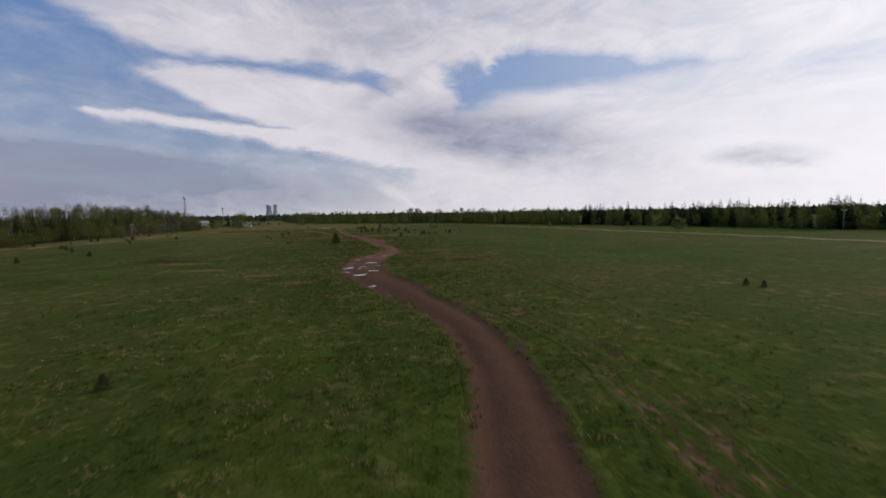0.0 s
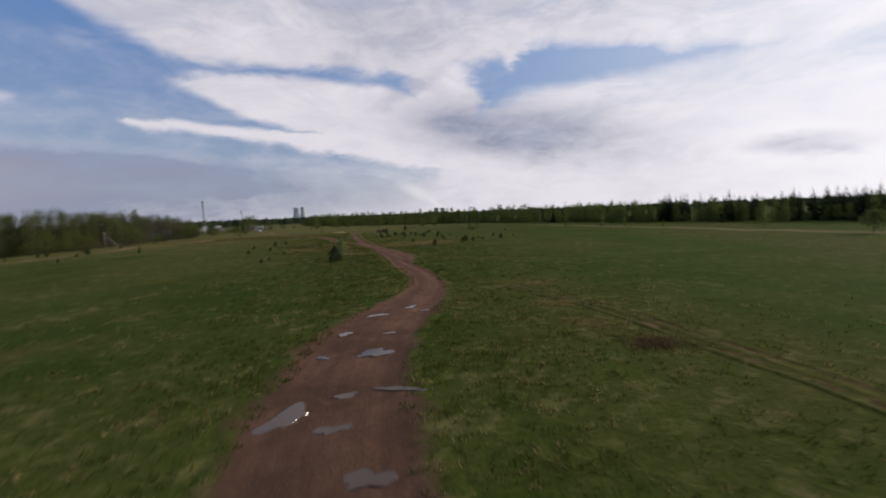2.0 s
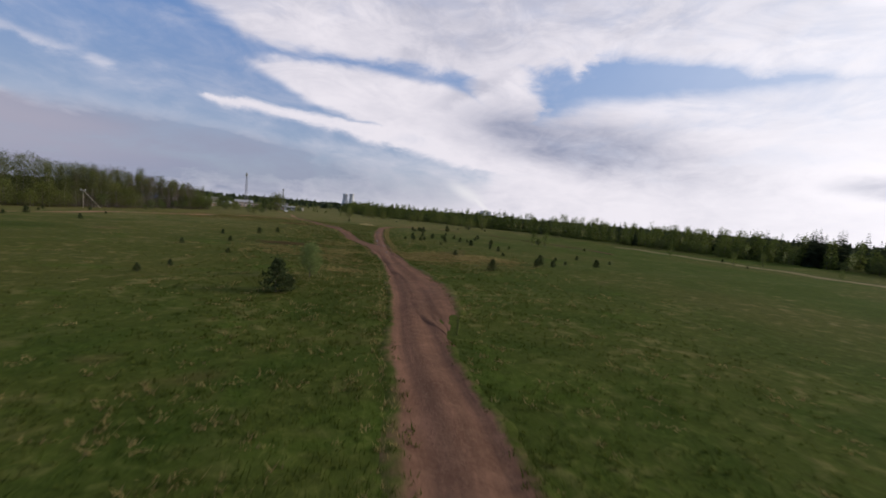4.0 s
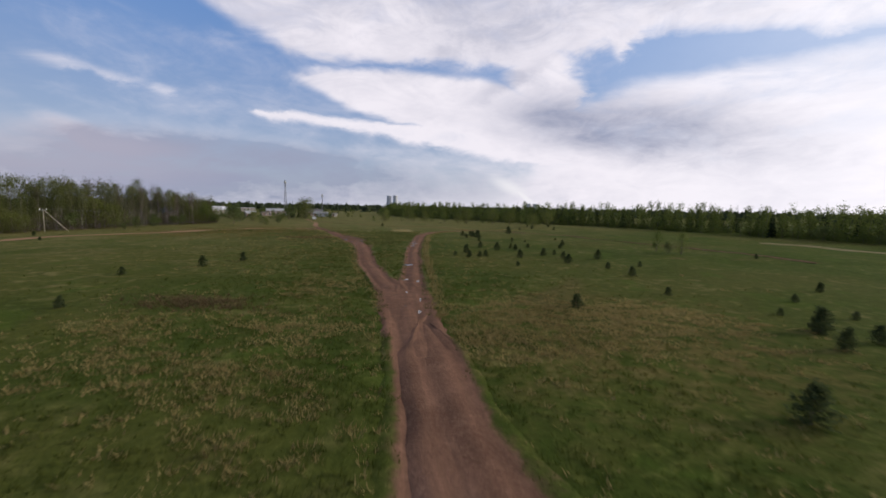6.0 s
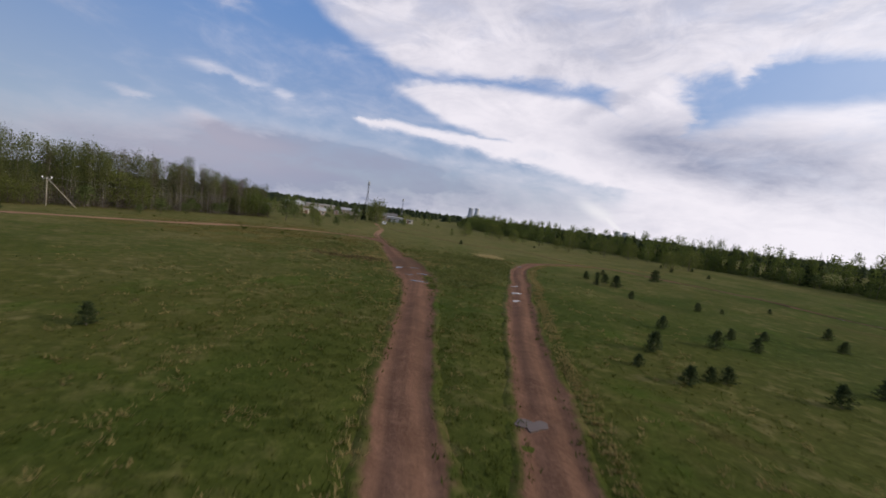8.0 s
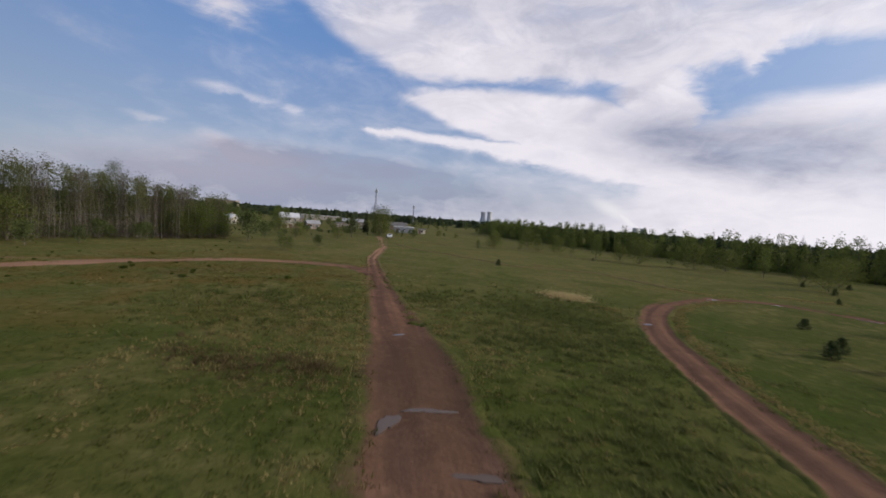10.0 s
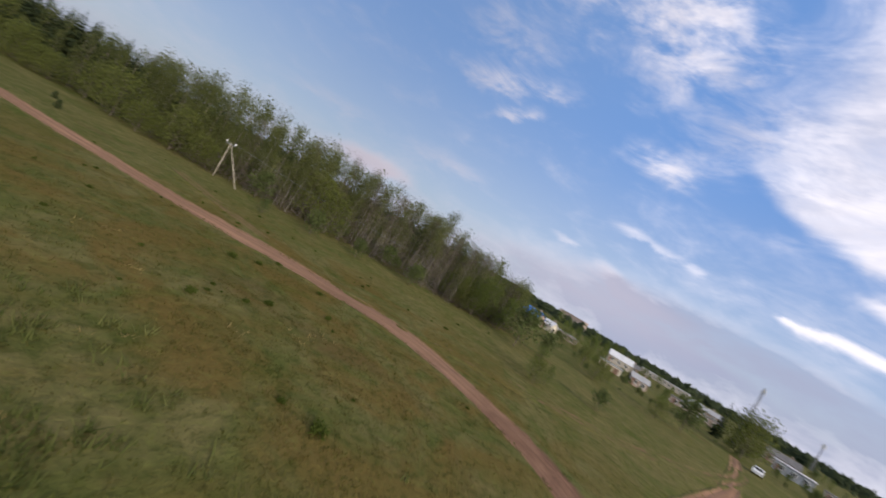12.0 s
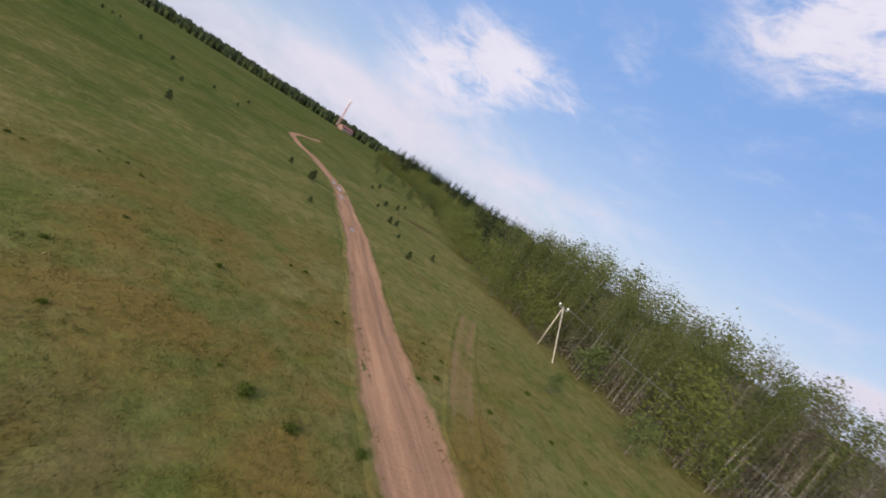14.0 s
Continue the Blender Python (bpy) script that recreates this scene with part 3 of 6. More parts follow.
def road_gap(x, y, lines=None):
    """How far outside the nearest road's edge a place lies (below zero: on the road)."""
    x, y = np.ravel(x).astype(np.float32), np.ravel(y).astype(np.float32)
    best = np.full(x.shape, 50.0, np.float32)
    for line, half in lines or LINES:
        lo, hi = line.min(0) - 6, line.max(0) + 6
        inside = np.flatnonzero((x > lo[0]) & (x < hi[0]) & (y > lo[1]) & (y < hi[1]))
        thin = line[::2].astype(np.float32)
        for some in np.array_split(inside, max(1, len(inside) // 20000)):
            d = np.sqrt(((x[some, None] - thin[None, :, 0]) ** 2 + (y[some, None] - thin[None, :, 1]) ** 2).min(1)) - half
            best[some] = np.minimum(best[some], d)
    return best


def axis(low, high, step, reach):
    inner = np.arange(low, high + step / 2, step)
    outer = step * 1.28 ** np.arange(1, 30)
    outer = np.cumsum(outer)
    outer = outer[outer < reach]
    return np.concatenate([low - outer[::-1], inner, high + outer])


def make_ground():
    xs, ys = axis(-185, 110, 1.05, 4600), axis(-25, 330, 1.05, 4600)
    gx, gy = np.meshgrid(xs, ys)
    gz = ground_z(gx, gy)
    gap = road_gap(gx, gy).reshape(gx.shape)
    gz = gz - np.maximum(0.32 * np.clip((-0.12 - gap) / 0.5, 0, 1), 0.26 * np.clip(2 * hollow(gx, gy), 0, 1))
    w, h = len(xs), len(ys)
    k = (np.arange(h - 1)[:, None] * w + np.arange(w - 1)[None, :]).ravel()
    faces = np.stack([k, k + 1, k + w + 1, k + w], 1)
    ob = mesh_object("ground", np.stack([gx, gy, gz], -1).reshape(-1, 3), faces, MEADOW, smooth=True)
    tagged(ob, "uneven spring meadow of green and straw-coloured grass", "meadow", kind="structure")


PUDDLES = [  # x, y, length, width, turn
    (-6.2, 42.7, 1.3, 0.7, 10), (-12.2, 58.4, 2.2, 1.5, 60), (-13.2, 69.0, 1.0, 0.9, 10), (-12.1, 73.9, 1.6, 0.8, 20),
    (-10.0, 76.6, 1.3, 0.8, 60), (-10.5, 65.8, 2.2, 1.3, 40), (-10.5, 60.3, 1.4, 0.5, 15), (-10.1, 57.5, 1.4, 0.7, 20), (-8.2, 60.9, 2.2, 0.5, 175),
]
PUDDLES_WEST = [
    (-8.2, 54.9, 1.6, 1.0, 20), (-9.2, 51.3, 1.9, 1.3, 70), (-13.2, 65.0, 0.9, 0.5, 0), (-11.4, 53.7, 0.9, 0.7, 0), (-8.7, 75.3, 0.7, 0.5, 0), (-10.4, 69.3, 1.0, 0.4, 10),
    (-71.7, 207.2, 1.0, 0.5, 50), (-64.3, 198.9, 2.0, 0.5, 35), (-65.0, 197.2, 1.6, 0.8, 110), (-60.9, 196.4, 1.8, 0.5, 25), (-58.4, 191.4, 2.6, 0.7, 25), (-61.6, 194.5, 1.4, 0.4, 30),
    (-125.8, 146.7, 2.4, 0.8, 80), (-125.9, 150.6, 3.0, 0.9, 75), (-124.3, 157.9, 3.0, 0.6, 75), (-120.4, 177.0, 1.6, 0.6, 75),
]
PUDDLES_EAST = [
    (-98.0, 264.4, 2.0, 0.4, 152), (-88.2, 260.5, 3.0, 0.4, 160), (-71.4, 263.4, 2.4, 0.4, 30), (-64.8, 262.2, 2.4, 0.35, 170), (-121.0, 275.2, 1.5, 0.5, 140),
    (-40.3, 170.0, 1.5, 1.0, 60), (-36.3, 159.0, 1.0, 0.4, 70), (-33.9, 153.0, 1.2, 0.3, 115), (-34.8, 158.4, 0.9, 0.35, 110), (-31.9, 150.8, 1.3, 0.3, 115), (-49.2, 196.6, 1.6, 0.8, 70),
    (-32.3, 148.8, 1.0, 0.26, 112), (-30.7, 147.3, 1.2, 0.28, 115), (-31.0, 145.4, 1.0, 0.24, 115), (-48.0, 192.8, 1.3, 0.8, 70), (-57.3, 225.4, 1.0, 0.7, 70), (-50.6, 200.4, 1.2, 0.5, 70),
    (-50.4, 248.8, 1.8, 0.5, 40), (-43.0, 251.6, 2.6, 0.6, 170), (-35.5, 249.0, 2.6, 0.7, 150), (-30.0, 245.6, 2.0, 0.6, 150), (-17.6, 235.5, 2.6, 0.8, 138), (-11.4, 229.9, 4.2, 0.9, 137),
    (-8.2, 226.5, 4.0, 0.9, 134), (-5.2, 223.2, 3.2, 0.8, 132), (3.6, 213.6, 4.2, 0.9, 128), (7.0, 208.9, 3.0, 0.8, 126),
]
ALL_PUDDLES = PUDDLES + PUDDLES_WEST + PUDDLES_EAST


def hollow(x, y):
    """1 where a puddle lies, 0 away from it."""
    best = np.zeros(np.shape(x))
    for px, py, length, width, turn in ALL_PUDDLES:
        c, s = math.cos(radians(turn)), math.sin(radians(turn))
        u, v = ((x - px) * c + (y - py) * s) / (length / 2), ((y - py) * c - (x - px) * s) / (width / 2)
        best = np.maximum(best, np.clip((1.7 - np.sqrt(u * u + v * v)) / 0.7, 0, 1))
    return best


make_ground()


def make_road(name, points, half, rut, mat, number):
    line = curve_through(points, 0.45)
    ahead = np.gradient(line, axis=0)
    ahead /= np.linalg.norm(ahead, axis=1)[:, None]
    side = np.stack([ahead[:, 1], -ahead[:, 0]], 1)
    # fraction of the half width, height over the land
    profile = [(-1.2, -0.10), (-1.0, 0.02), (-0.86, 0.03), (-0.70, -0.3 * rut), (-0.55, -rut), (-0.40, -0.8 * rut), (-0.25, -0.1 * rut), (0.0, 0.03),
               (0.25, -0.1 * rut), (0.40, -0.8 * rut), (0.55, -rut), (0.70, -0.3 * rut), (0.86, 0.03), (1.0, 0.02), (1.2, -0.10)]
    if points is FORK:      # flat, worn by turning wheels
        profile = [(f, -0.015 if abs(f) < 0.9 else -0.05 if abs(f) < 1.1 else -0.16) for f, _ in profile]
    rows = []
    along = np.arange(len(line)) * 0.45
    ends = np.clip(np.minimum(along + 1.2, along[::-1] + 1.2) / (6.0 if name.startswith("worn_") else 3.0), 0.3, 1)
    lift = 0.0
    if name.startswith("worn_"):    # the beaten verges lie on the roads and sink away at both ends
        lift = (0.19 if points is FORK else 0.19) * np.clip(np.minimum(along, along[::-1]) / 7.0, 0, 1) - 0.14
    elif points is WEST_BRANCH or points is EAST_BRANCH:    # they sink into the main road where they leave it
        lift = -0.22 * np.clip(1.25 - along / 6.0, 0, 1)
    half = half * (np.interp(along, (20, 60, 115, 128, 134, 142), (0.35, 0.6, 0.70, 1.0, 1.15, 0.8)) if name == "wood_side_road"
                   else np.interp(line[:, 1], (10, 30, 46, 74, 85, 105), (1.05, 1.15, 1.9, 1.9, 1.2, 0.9)) if name == "main_road"
                   else np.interp(line[:, 1], (104, 118, 124, 136), (0.45, 1.0, 1.0, 0.7)) if points is VERGE_SOUTH
                   else np.interp(line[:, 1], (155, 185, 194, 204, 214, 230), (0.76, 1.0, 1.6, 1.6, 1.0, 0.62)) if points is WEST_BRANCH
                   else np.interp(along, (115, 135, 155), (1.0, 0.7, 0.55)) if points is EAST_BRANCH else 1.0)
    # the west branch is worn out to its north-eastern side before the village fork
    aside = np.interp(line[:, 1], (184, 195, 204, 214), (0, 0.9, 0.9, 0)) if points is WEST_BRANCH else 0.0 * along
    lanes = []
    for f, up in profile:
        rag = 1.12 + (0.05 * np.sin(along * 0.7 + number) + 0.10 * np.sin(along * 0.21 + 2 * number + 3 * (f > 0)) + 0.04 * np.sin(along * 1.7 + 5 * (f > 0))) * abs(f)
        p = line + side * (f * half * rag * ends + aside)[:, None]
        lumps = 0.025 * wave(p[:, 0], p[:, 1], 0.9, number) + 0.03 * wave(p[:, 0], p[:, 1], 3.0, number)
        lanes.append(np.column_stack([f * half * 2.6 * ends, along * 0.11, 0 * along + number * 7.0]))
        wet = hollow(p[:, 0], p[:, 1]) if abs(f) < 1.1 else 0.0
        rows.append(np.column_stack([p, ground_z(p[:, 0], p[:, 1]) + (up + lumps + 0.004 * number + lift * (1.0 if abs(f) < 0.6 or not name.startswith("worn_") else 0.8 if abs(f) < 0.75 else 0.4 if abs(f) < 0.9 else 0.1 if abs(f) < 1.1 else 0.0)) * (1 - wet) - 0.085 * wet]))
    v = np.stack(rows, 1)
    count, wide = v.shape[:2]
    k = (np.arange(count - 1)[:, None] * wide + np.arange(wide - 1)[None, :]).ravel()
    ob = mesh_object(name, v.reshape(-1, 3), np.stack([k, k + 1, k + wide + 1, k + wide], 1), mat, smooth=True)
    if mat is WORN:
        rims = [1, 1, 0.9, 0.45, 0, 0.1, 0.6, 0.9, 0.6, 0.1, 0, 0.45, 0.9, 1, 1]
        if points is WOOD_RUTS:     # barely worn
            rims = [1, 1, 0.95, 0.75, 0.45, 0.4, 0.55, 0.65, 0.55, 0.4, 0.35, 0.6, 0.9, 1, 1]
    else:
        rims = [1, 1, 0.85, 0.45, 0.1, 0, 0, 0.12, 0, 0, 0.1, 0.45, 0.85, 1, 1]
        if name == "worn_verge":    # beaten grass: thins out towards the meadow
            rims = [1, 1, 0.9, 0.6, 0.35, 0.25, 0.2, 0.25, 0.3, 0.4, 0.55, 0.75, 0.95, 1, 1]
    fade = np.tile(np.array(rims, float), (count, 1))
    if mat is DIRT:     # no grass where one road runs into another
        for other, (_, points2, half2, _, mat2) in enumerate(ROADS):
            if other == number or mat2 is not DIRT:
                continue
            line2 = curve_through(points2, 0.8)
            gap = np.sqrt(((v[:, :, None, :2] - line2[None, None]) ** 2).sum(-1).min(-1)) - 0.85 * half2 * (0.6 if points2 is WOOD_ROAD else 1.0)
            fade = np.minimum(fade, np.clip(0.15 + gap * 1.2, 0.0, 1.0))
    if name == "wood_side_road":    # the last stretch to the other road is half grown over
        fade = fade + np.interp(along, (124, 134), (0.0, 0.34))[:, None]
    tail = np.clip(1 - np.minimum(along, along[::-1]) / 4.0, 0, 1) * (0.0 if mat is DIRT else 0.9)
    ob.data.attributes.new("rim", "FLOAT", "POINT").data.foreach_set("value", (fade + tail[:, None]).ravel().astype(np.float32))
    ob.data.attributes.new("lane", "FLOAT_VECTOR", "POINT").data.foreach_set("vector", np.stack(lanes, 1).ravel().astype(np.float32))
    words = "reddish-brown dirt road with wheel ruts" if mat is DIRT else "worn wheel track with thin grass and bare soil"
    tagged(ob, words + " across the meadow", "dirt road" if mat is DIRT else "grass track", kind="structure")


for number, (name, points, half, rut, mat) in enumerate(ROADS):
    make_road(name, points, half, rut, mat, number)


def make_puddle(x, y, length, width, turn, seed, lift=0.0):
    """Standing water with a wandering shoreline, filling a hollow of the road."""
    rng = random.Random(seed)
    phase = [rng.uniform(0, 6.28) for _ in range(4)]
    verts, count = [(0.0, 0.0, 0.0)], 36
    for k in range(count):
        a = 2 * math.pi * k / count
        r = 0.82 + 0.22 * math.sin(2 * a + phase[0]) + 0.16 * math.sin(3 * a + phase[1]) + 0.10 * math.sin(5 * a + phase[2]) + 0.05 * math.sin(9 * a + phase[3])
        verts.append((length / 2 * r * math.cos(a), width / 2 * r * math.sin(a), 0.0))
    for k in range(count):
        vx, vy, _ = verts[1 + k]
        verts.append((vx * 1.1, vy * 1.1, -0.10))
    faces = [(0, 1 + k, 1 + (k + 1) % count) for k in range(count)]
    faces += [(1 + k, 1 + count + k, 1 + count + (k + 1) % count, 1 + (k + 1) % count) for k in range(count)]
    ob = mesh_object("puddle", verts, faces, WATER)
    ob.matrix_basis = pose(x, y, float(ground_z(x, y)) - 0.045 + lift, 0, 0, turn)
    tagged(ob, "shallow muddy puddle mirroring the bright sky", "puddle", "puddles on the dirt roads")


for seed, (x, y, length, width, turn) in enumerate(ALL_PUDDLES):
    make_puddle(x, y, length, width, turn, seed, 0.004 * (seed % 3))

# ---- trees and bushes ----


def clumps(rng, centres, spread, size, leaves, droop=0.0):
    """Small bent leaf sprays (two triangles each) scattered round the given centres."""
    centres = np.asarray(centres, float)
    c = np.repeat(centres, leaves, 0)
    c = c + rng.normal(0, 1, c.shape) * spread
    count = len(c)
    a = rng.normal(0, 1, (count, 3))
    a[:, 2] -= droop
    a /= np.linalg.norm(a, axis=1)[:, None]
    b = np.cross(a, rng.normal(0, 1, (count, 3)))
    b /= np.linalg.norm(b, axis=1)[:, None]
    s = size * rng.uniform(0.6, 1.35, (count, 1))
    fold = np.cross(a, b) * s * 0.25
    v = np.stack([c - a * s, c + b * s * 0.55 + fold, c + a * s, c - b * s * 0.55 + fold], 1).reshape(-1, 3)
    k = np.arange(count) * 4
    f = np.concatenate([np.stack([k, k + 1, k + 2], 1), np.stack([k, k + 2, k + 3], 1)])
    return v, f


def branches(bm, rng, height, trunk_r, first, count, reach, rise, lean, tips, trunk_top=1.0):
    """A tapered, slightly bent trunk with limbs; the limbs' outer points are gathered in tips."""
    bend = rng.normal(0, lean, 2)
    spine = []
    for k in range(7):
        t = k / 6 * trunk_top
        spine.append(Vector((bend[0] * t * t * height + 0.05 * math.sin(5 * t + bend[0] * 40), bend[1] * t * t * height, height * t)))
    for k in range(6):
        tube(bm, spine[k], spine[k + 1], trunk_r * (1 - 0.14 * k), trunk_r * (1 - 0.14 * (k + 1)), 6)
    for k in range(count):
        t = first + (1 - first) * (k + rng.uniform(0.2, 0.8)) / count
        t = min(t, 0.97) * trunk_top
        n = min(int(t / trunk_top * 6), 5)
        root = spine[n].lerp(spine[n + 1], t / trunk_top * 6 - n)
        a = k * 2.4 + rng.uniform(-0.4, 0.4)
        long = reach(t) * rng.uniform(0.75, 1.2)
        end = root + Vector((math.cos(a) * long, math.sin(a) * long, long * rise * rng.uniform(0.7, 1.3)))
        tube(bm, root, end, trunk_r * 0.30 * (1 - 0.6 * t), trunk_r * 0.07, 4)
        for q in (0.35, 0.6, 0.8, 1.0):
            tips.append(root.lerp(end, q))
    tips.append(spine[-1])


def make_tree(name, seed, height, trunk_r, first, limbs, reach, rise, leaf_mat, bark_mat, leaves, spread, size, droop, label, category, group, lean=0.02):
    rng = np.random.default_rng(seed)
    tree = new(name)
    bm, tips = bmesh.new(), []
    branches(bm, rng, height, trunk_r, first, limbs, reach, rise, lean, tips)
    part("trunk", bm, bark_mat, tree)
    v, f = clumps(rng, [tuple(t) for t in tips], spread, size, leaves, droop)
    v[:, 2] = np.maximum(v[:, 2], 0.12)
    mesh_object("crown", v, f, leaf_mat, tree)
    tagged(tree, label, category, group)
    return tree


def make_spruce(seed, height, width, label, group, needle=None, name="spruce_tree", first=0.06, rows=None, category="spruce"):
    """A conifer: whorls of drooping boughs round a straight trunk."""
    rng = np.random.default_rng(seed)
    tree = new(name)
    bm = bmesh.new()
    tube(bm, (0, 0, 0), (0, 0, height * 0.55), height * 0.014 + 0.02, height * 0.008 + 0.01, 6)
    tube(bm, (0, 0, height * 0.55), (0, 0, height * 0.98), height * 0.008 + 0.01, 0.006, 5)
    part("trunk", bm, GREY_BARK, tree)
    verts, faces = [], []
    rows = rows or int(9 + height)
    for k in range(rows):
        t = first + (1 - first) * k / rows
        r = width * (1 - t) ** 0.85 * rng.uniform(0.82, 1.12) + 0.05
        boughs = max(5, int(11 * (1 - 0.5 * t)))
        for q in range(boughs):
            a = 6.283 * (q + rng.uniform(-0.3, 0.3)) / boughs + k * 0.7
            long = r * rng.uniform(0.7, 1.15)
            z = height * t + rng.uniform(-0.5, 0.5) * height / rows
            root = np.array([0, 0, z + 0.10 * long])
            end = np.array([math.cos(a) * long, math.sin(a) * long, z - long * rng.uniform(0.10, 0.38)])
            across = np.array([-math.sin(a), math.cos(a), 0]) * long * rng.uniform(0.22, 0.36)
            mid = root * 0.42 + end * 0.58 + np.array([0, 0, 0.10 * long])
            n = len(verts)
            verts += [root, mid + across, end, mid - across, mid - np.array([0, 0, 0.28 * long])]
            faces += [(n, n + 1, n + 2), (n, n + 2, n + 3), (n + 1, n + 4, n + 2), (n + 3, n + 2, n + 4)]
    mesh_object("crown", np.array(verts), np.array(faces), needle or SPRUCE_NEEDLE, tree)
    tagged(tree, label, category, group)
    return tree


class Stand:
    """A few models of one kind; the first use of each stands itself, the others are copies."""

    def __init__(self, models):
        self.models, self.used = models, [False] * len(models)

    def put(self, rng, x, y, size, sink=0.06, pick=None):
        k = rng.randrange(len(self.models)) if pick is None else pick
        m = pose(x, y, float(ground_z(x, y)) - sink * size, rng.uniform(-2, 2), rng.uniform(-2, 2), rng.uniform(0, 360)) @ Matrix.Diagonal((size, size, size * rng.uniform(0.92, 1.1), 1))
        if self.used[k]:
            return copy_thing(self.models[k], m)
        self.used[k] = True
        self.models[k].matrix_basis = m
        return self.models[k]


birches = Stand([make_tree("birch_tree", 10 + k, 14.0, 0.055, 0.26 + 0.04 * k, 34, lambda t: 1.9 * (1.10 - t) ** 0.55 + 0.35, 0.85, BIRCH_LEAF, BIRCH_BARK, 38, 0.52, 0.080, 0.4,
                           "slender birch with white trunk and thin spring leaves", "tree", "birches of the wood edge") for k in range(5)])
bare_birches = Stand([make_tree("bare_birch", 30 + k, 13.5, 0.052, 0.40, 30, lambda t: 1.5 * (1.08 - t) ** 0.5 + 0.3, 1.2, TWIGS, BIRCH_BARK, 18, 0.46, 0.075, 0.0,
                                "nearly leafless birch with pale straight trunk", "tree", "bare birches of the wood edge") for k in range(3)])
aspens = Stand([make_tree("aspen_tree", 50 + k, 8.0, 0.10, 0.08, 34, lambda t: 2.0 * (1.05 - t) ** 0.6 + 0.3, 0.7, FRESH_LEAF, GREY_BARK, 13, 0.50, 0.13, 0.1,
                          "young leafy tree in fresh light green", "tree", "young trees of the wood edge") for k in range(4)])
light_aspens = Stand([make_tree("slender_aspen", 150 + k, 8.0, 0.09, 0.08, 30, lambda t: 2.1 * (1.05 - t) ** 0.6 + 0.3, 0.7, FRESH_LEAF, GREY_BARK, 7, 0.52, 0.185, 0.1,
                                "light green young tree before dark spruces", "tree", "trees of the far wood edge") for k in range(4)])
sallows = Stand([make_tree("sallow_shrub", 170 + k, 5.4, 0.07, 0.03, 46, lambda t: 2.9 * (1.04 - t) ** 0.5 + 0.3, 0.45, SALLOW_LEAF, GREY_BARK, 10, 0.45, 0.13, 0.0,
                           "rounded dense olive-green sallow shrub", "shrub", "sallows of the wood edge") for k in range(3)])
willows = Stand([make_tree("willow_bush", 70 + k, 3.4, 0.05, 0.05, 30, lambda t: 1.5 * (1.1 - t) + 0.35, 1.0, WILLOW_LEAF, GREY_BARK, 6, 0.25, 0.16, 0.0,
                           "bushy grey-green willow at the meadow's edge", "bush", "willow bushes") for k in range(3)])
spruces = Stand([make_spruce(90 + k, 12.0, 2.3 + 0.25 * k, "dark green spruce in a dense stand", "spruces of the wood") for k in range(4)])
pines = Stand([make_tree("young_pine", 110 + k, 1.6, 0.03, 0.02, 26, lambda t: 0.70 * (1.03 - t) ** 0.62 + 0.04, 0.25, PINE_NEEDLE, GREY_BARK, 8, 0.085, 0.085, -0.1,
                         "small dark green young pine in the meadow grass", "young pine", "young pines in the meadow") for k in range(4)])

weeds = Stand([make_tree("weed_clump", 130 + k, 0.40, 0.015, 0.1, 16, lambda t: 0.50 * (1.1 - t) + 0.1, 0.45, WEED, GREY_BARK, 9, 0.10, 0.07, 0.0,
                         "low dark green clump of weeds in dry grass", "weeds", "weed clumps") for k in range(3)])

rng = random.Random(5)
WEEDS = [(-107.4, 206.2, 1.3), (-104.6, 213.8, 1.6), (-100.6, 209.6, 1.3), (-98.5, 207.6, 1.2), (-93.2, 213.7, 1.5), (-92.5, 215.3, 1.6), (-108.9, 207.6, 1.5), (-99.7, 207.9, 1.1),
         (-102.0, 210.5, 1.5), (-106.4, 197.2, 1.5), (-117.1, 202.7, 1.2), (-119.8, 198.3, 1.2), (-118.8, 202.2, 1.2), (-111.4, 208.4, 1.4), (-121.9, 204.3, 1.6),
         (-111.8, 193.8, 1.0), (-120.4, 200.1, 1.1), (-121.5, 225.7, 1.6), (-100.8, 207.7, 1.2), (-109.2, 212.4, 1.4), (-133.9, 235.2, 1.4), (-112.9, 199, 0.8),
         (-123, 216, 1.2), (-126.5, 206, 1.3), (-129, 201, 1.4), (-124, 196, 1.2)]
for x, y, size in WEEDS:
    weeds.put(rng, x, y, size * 0.45)
for k in range(40):
    x, y = rng.uniform(-135, -96), rng.uniform(180, 232)
    if road_gap([x], [y])[0] > 0.3:
        weeds.put(rng, x, y, rng.uniform(0.25, 0.6))
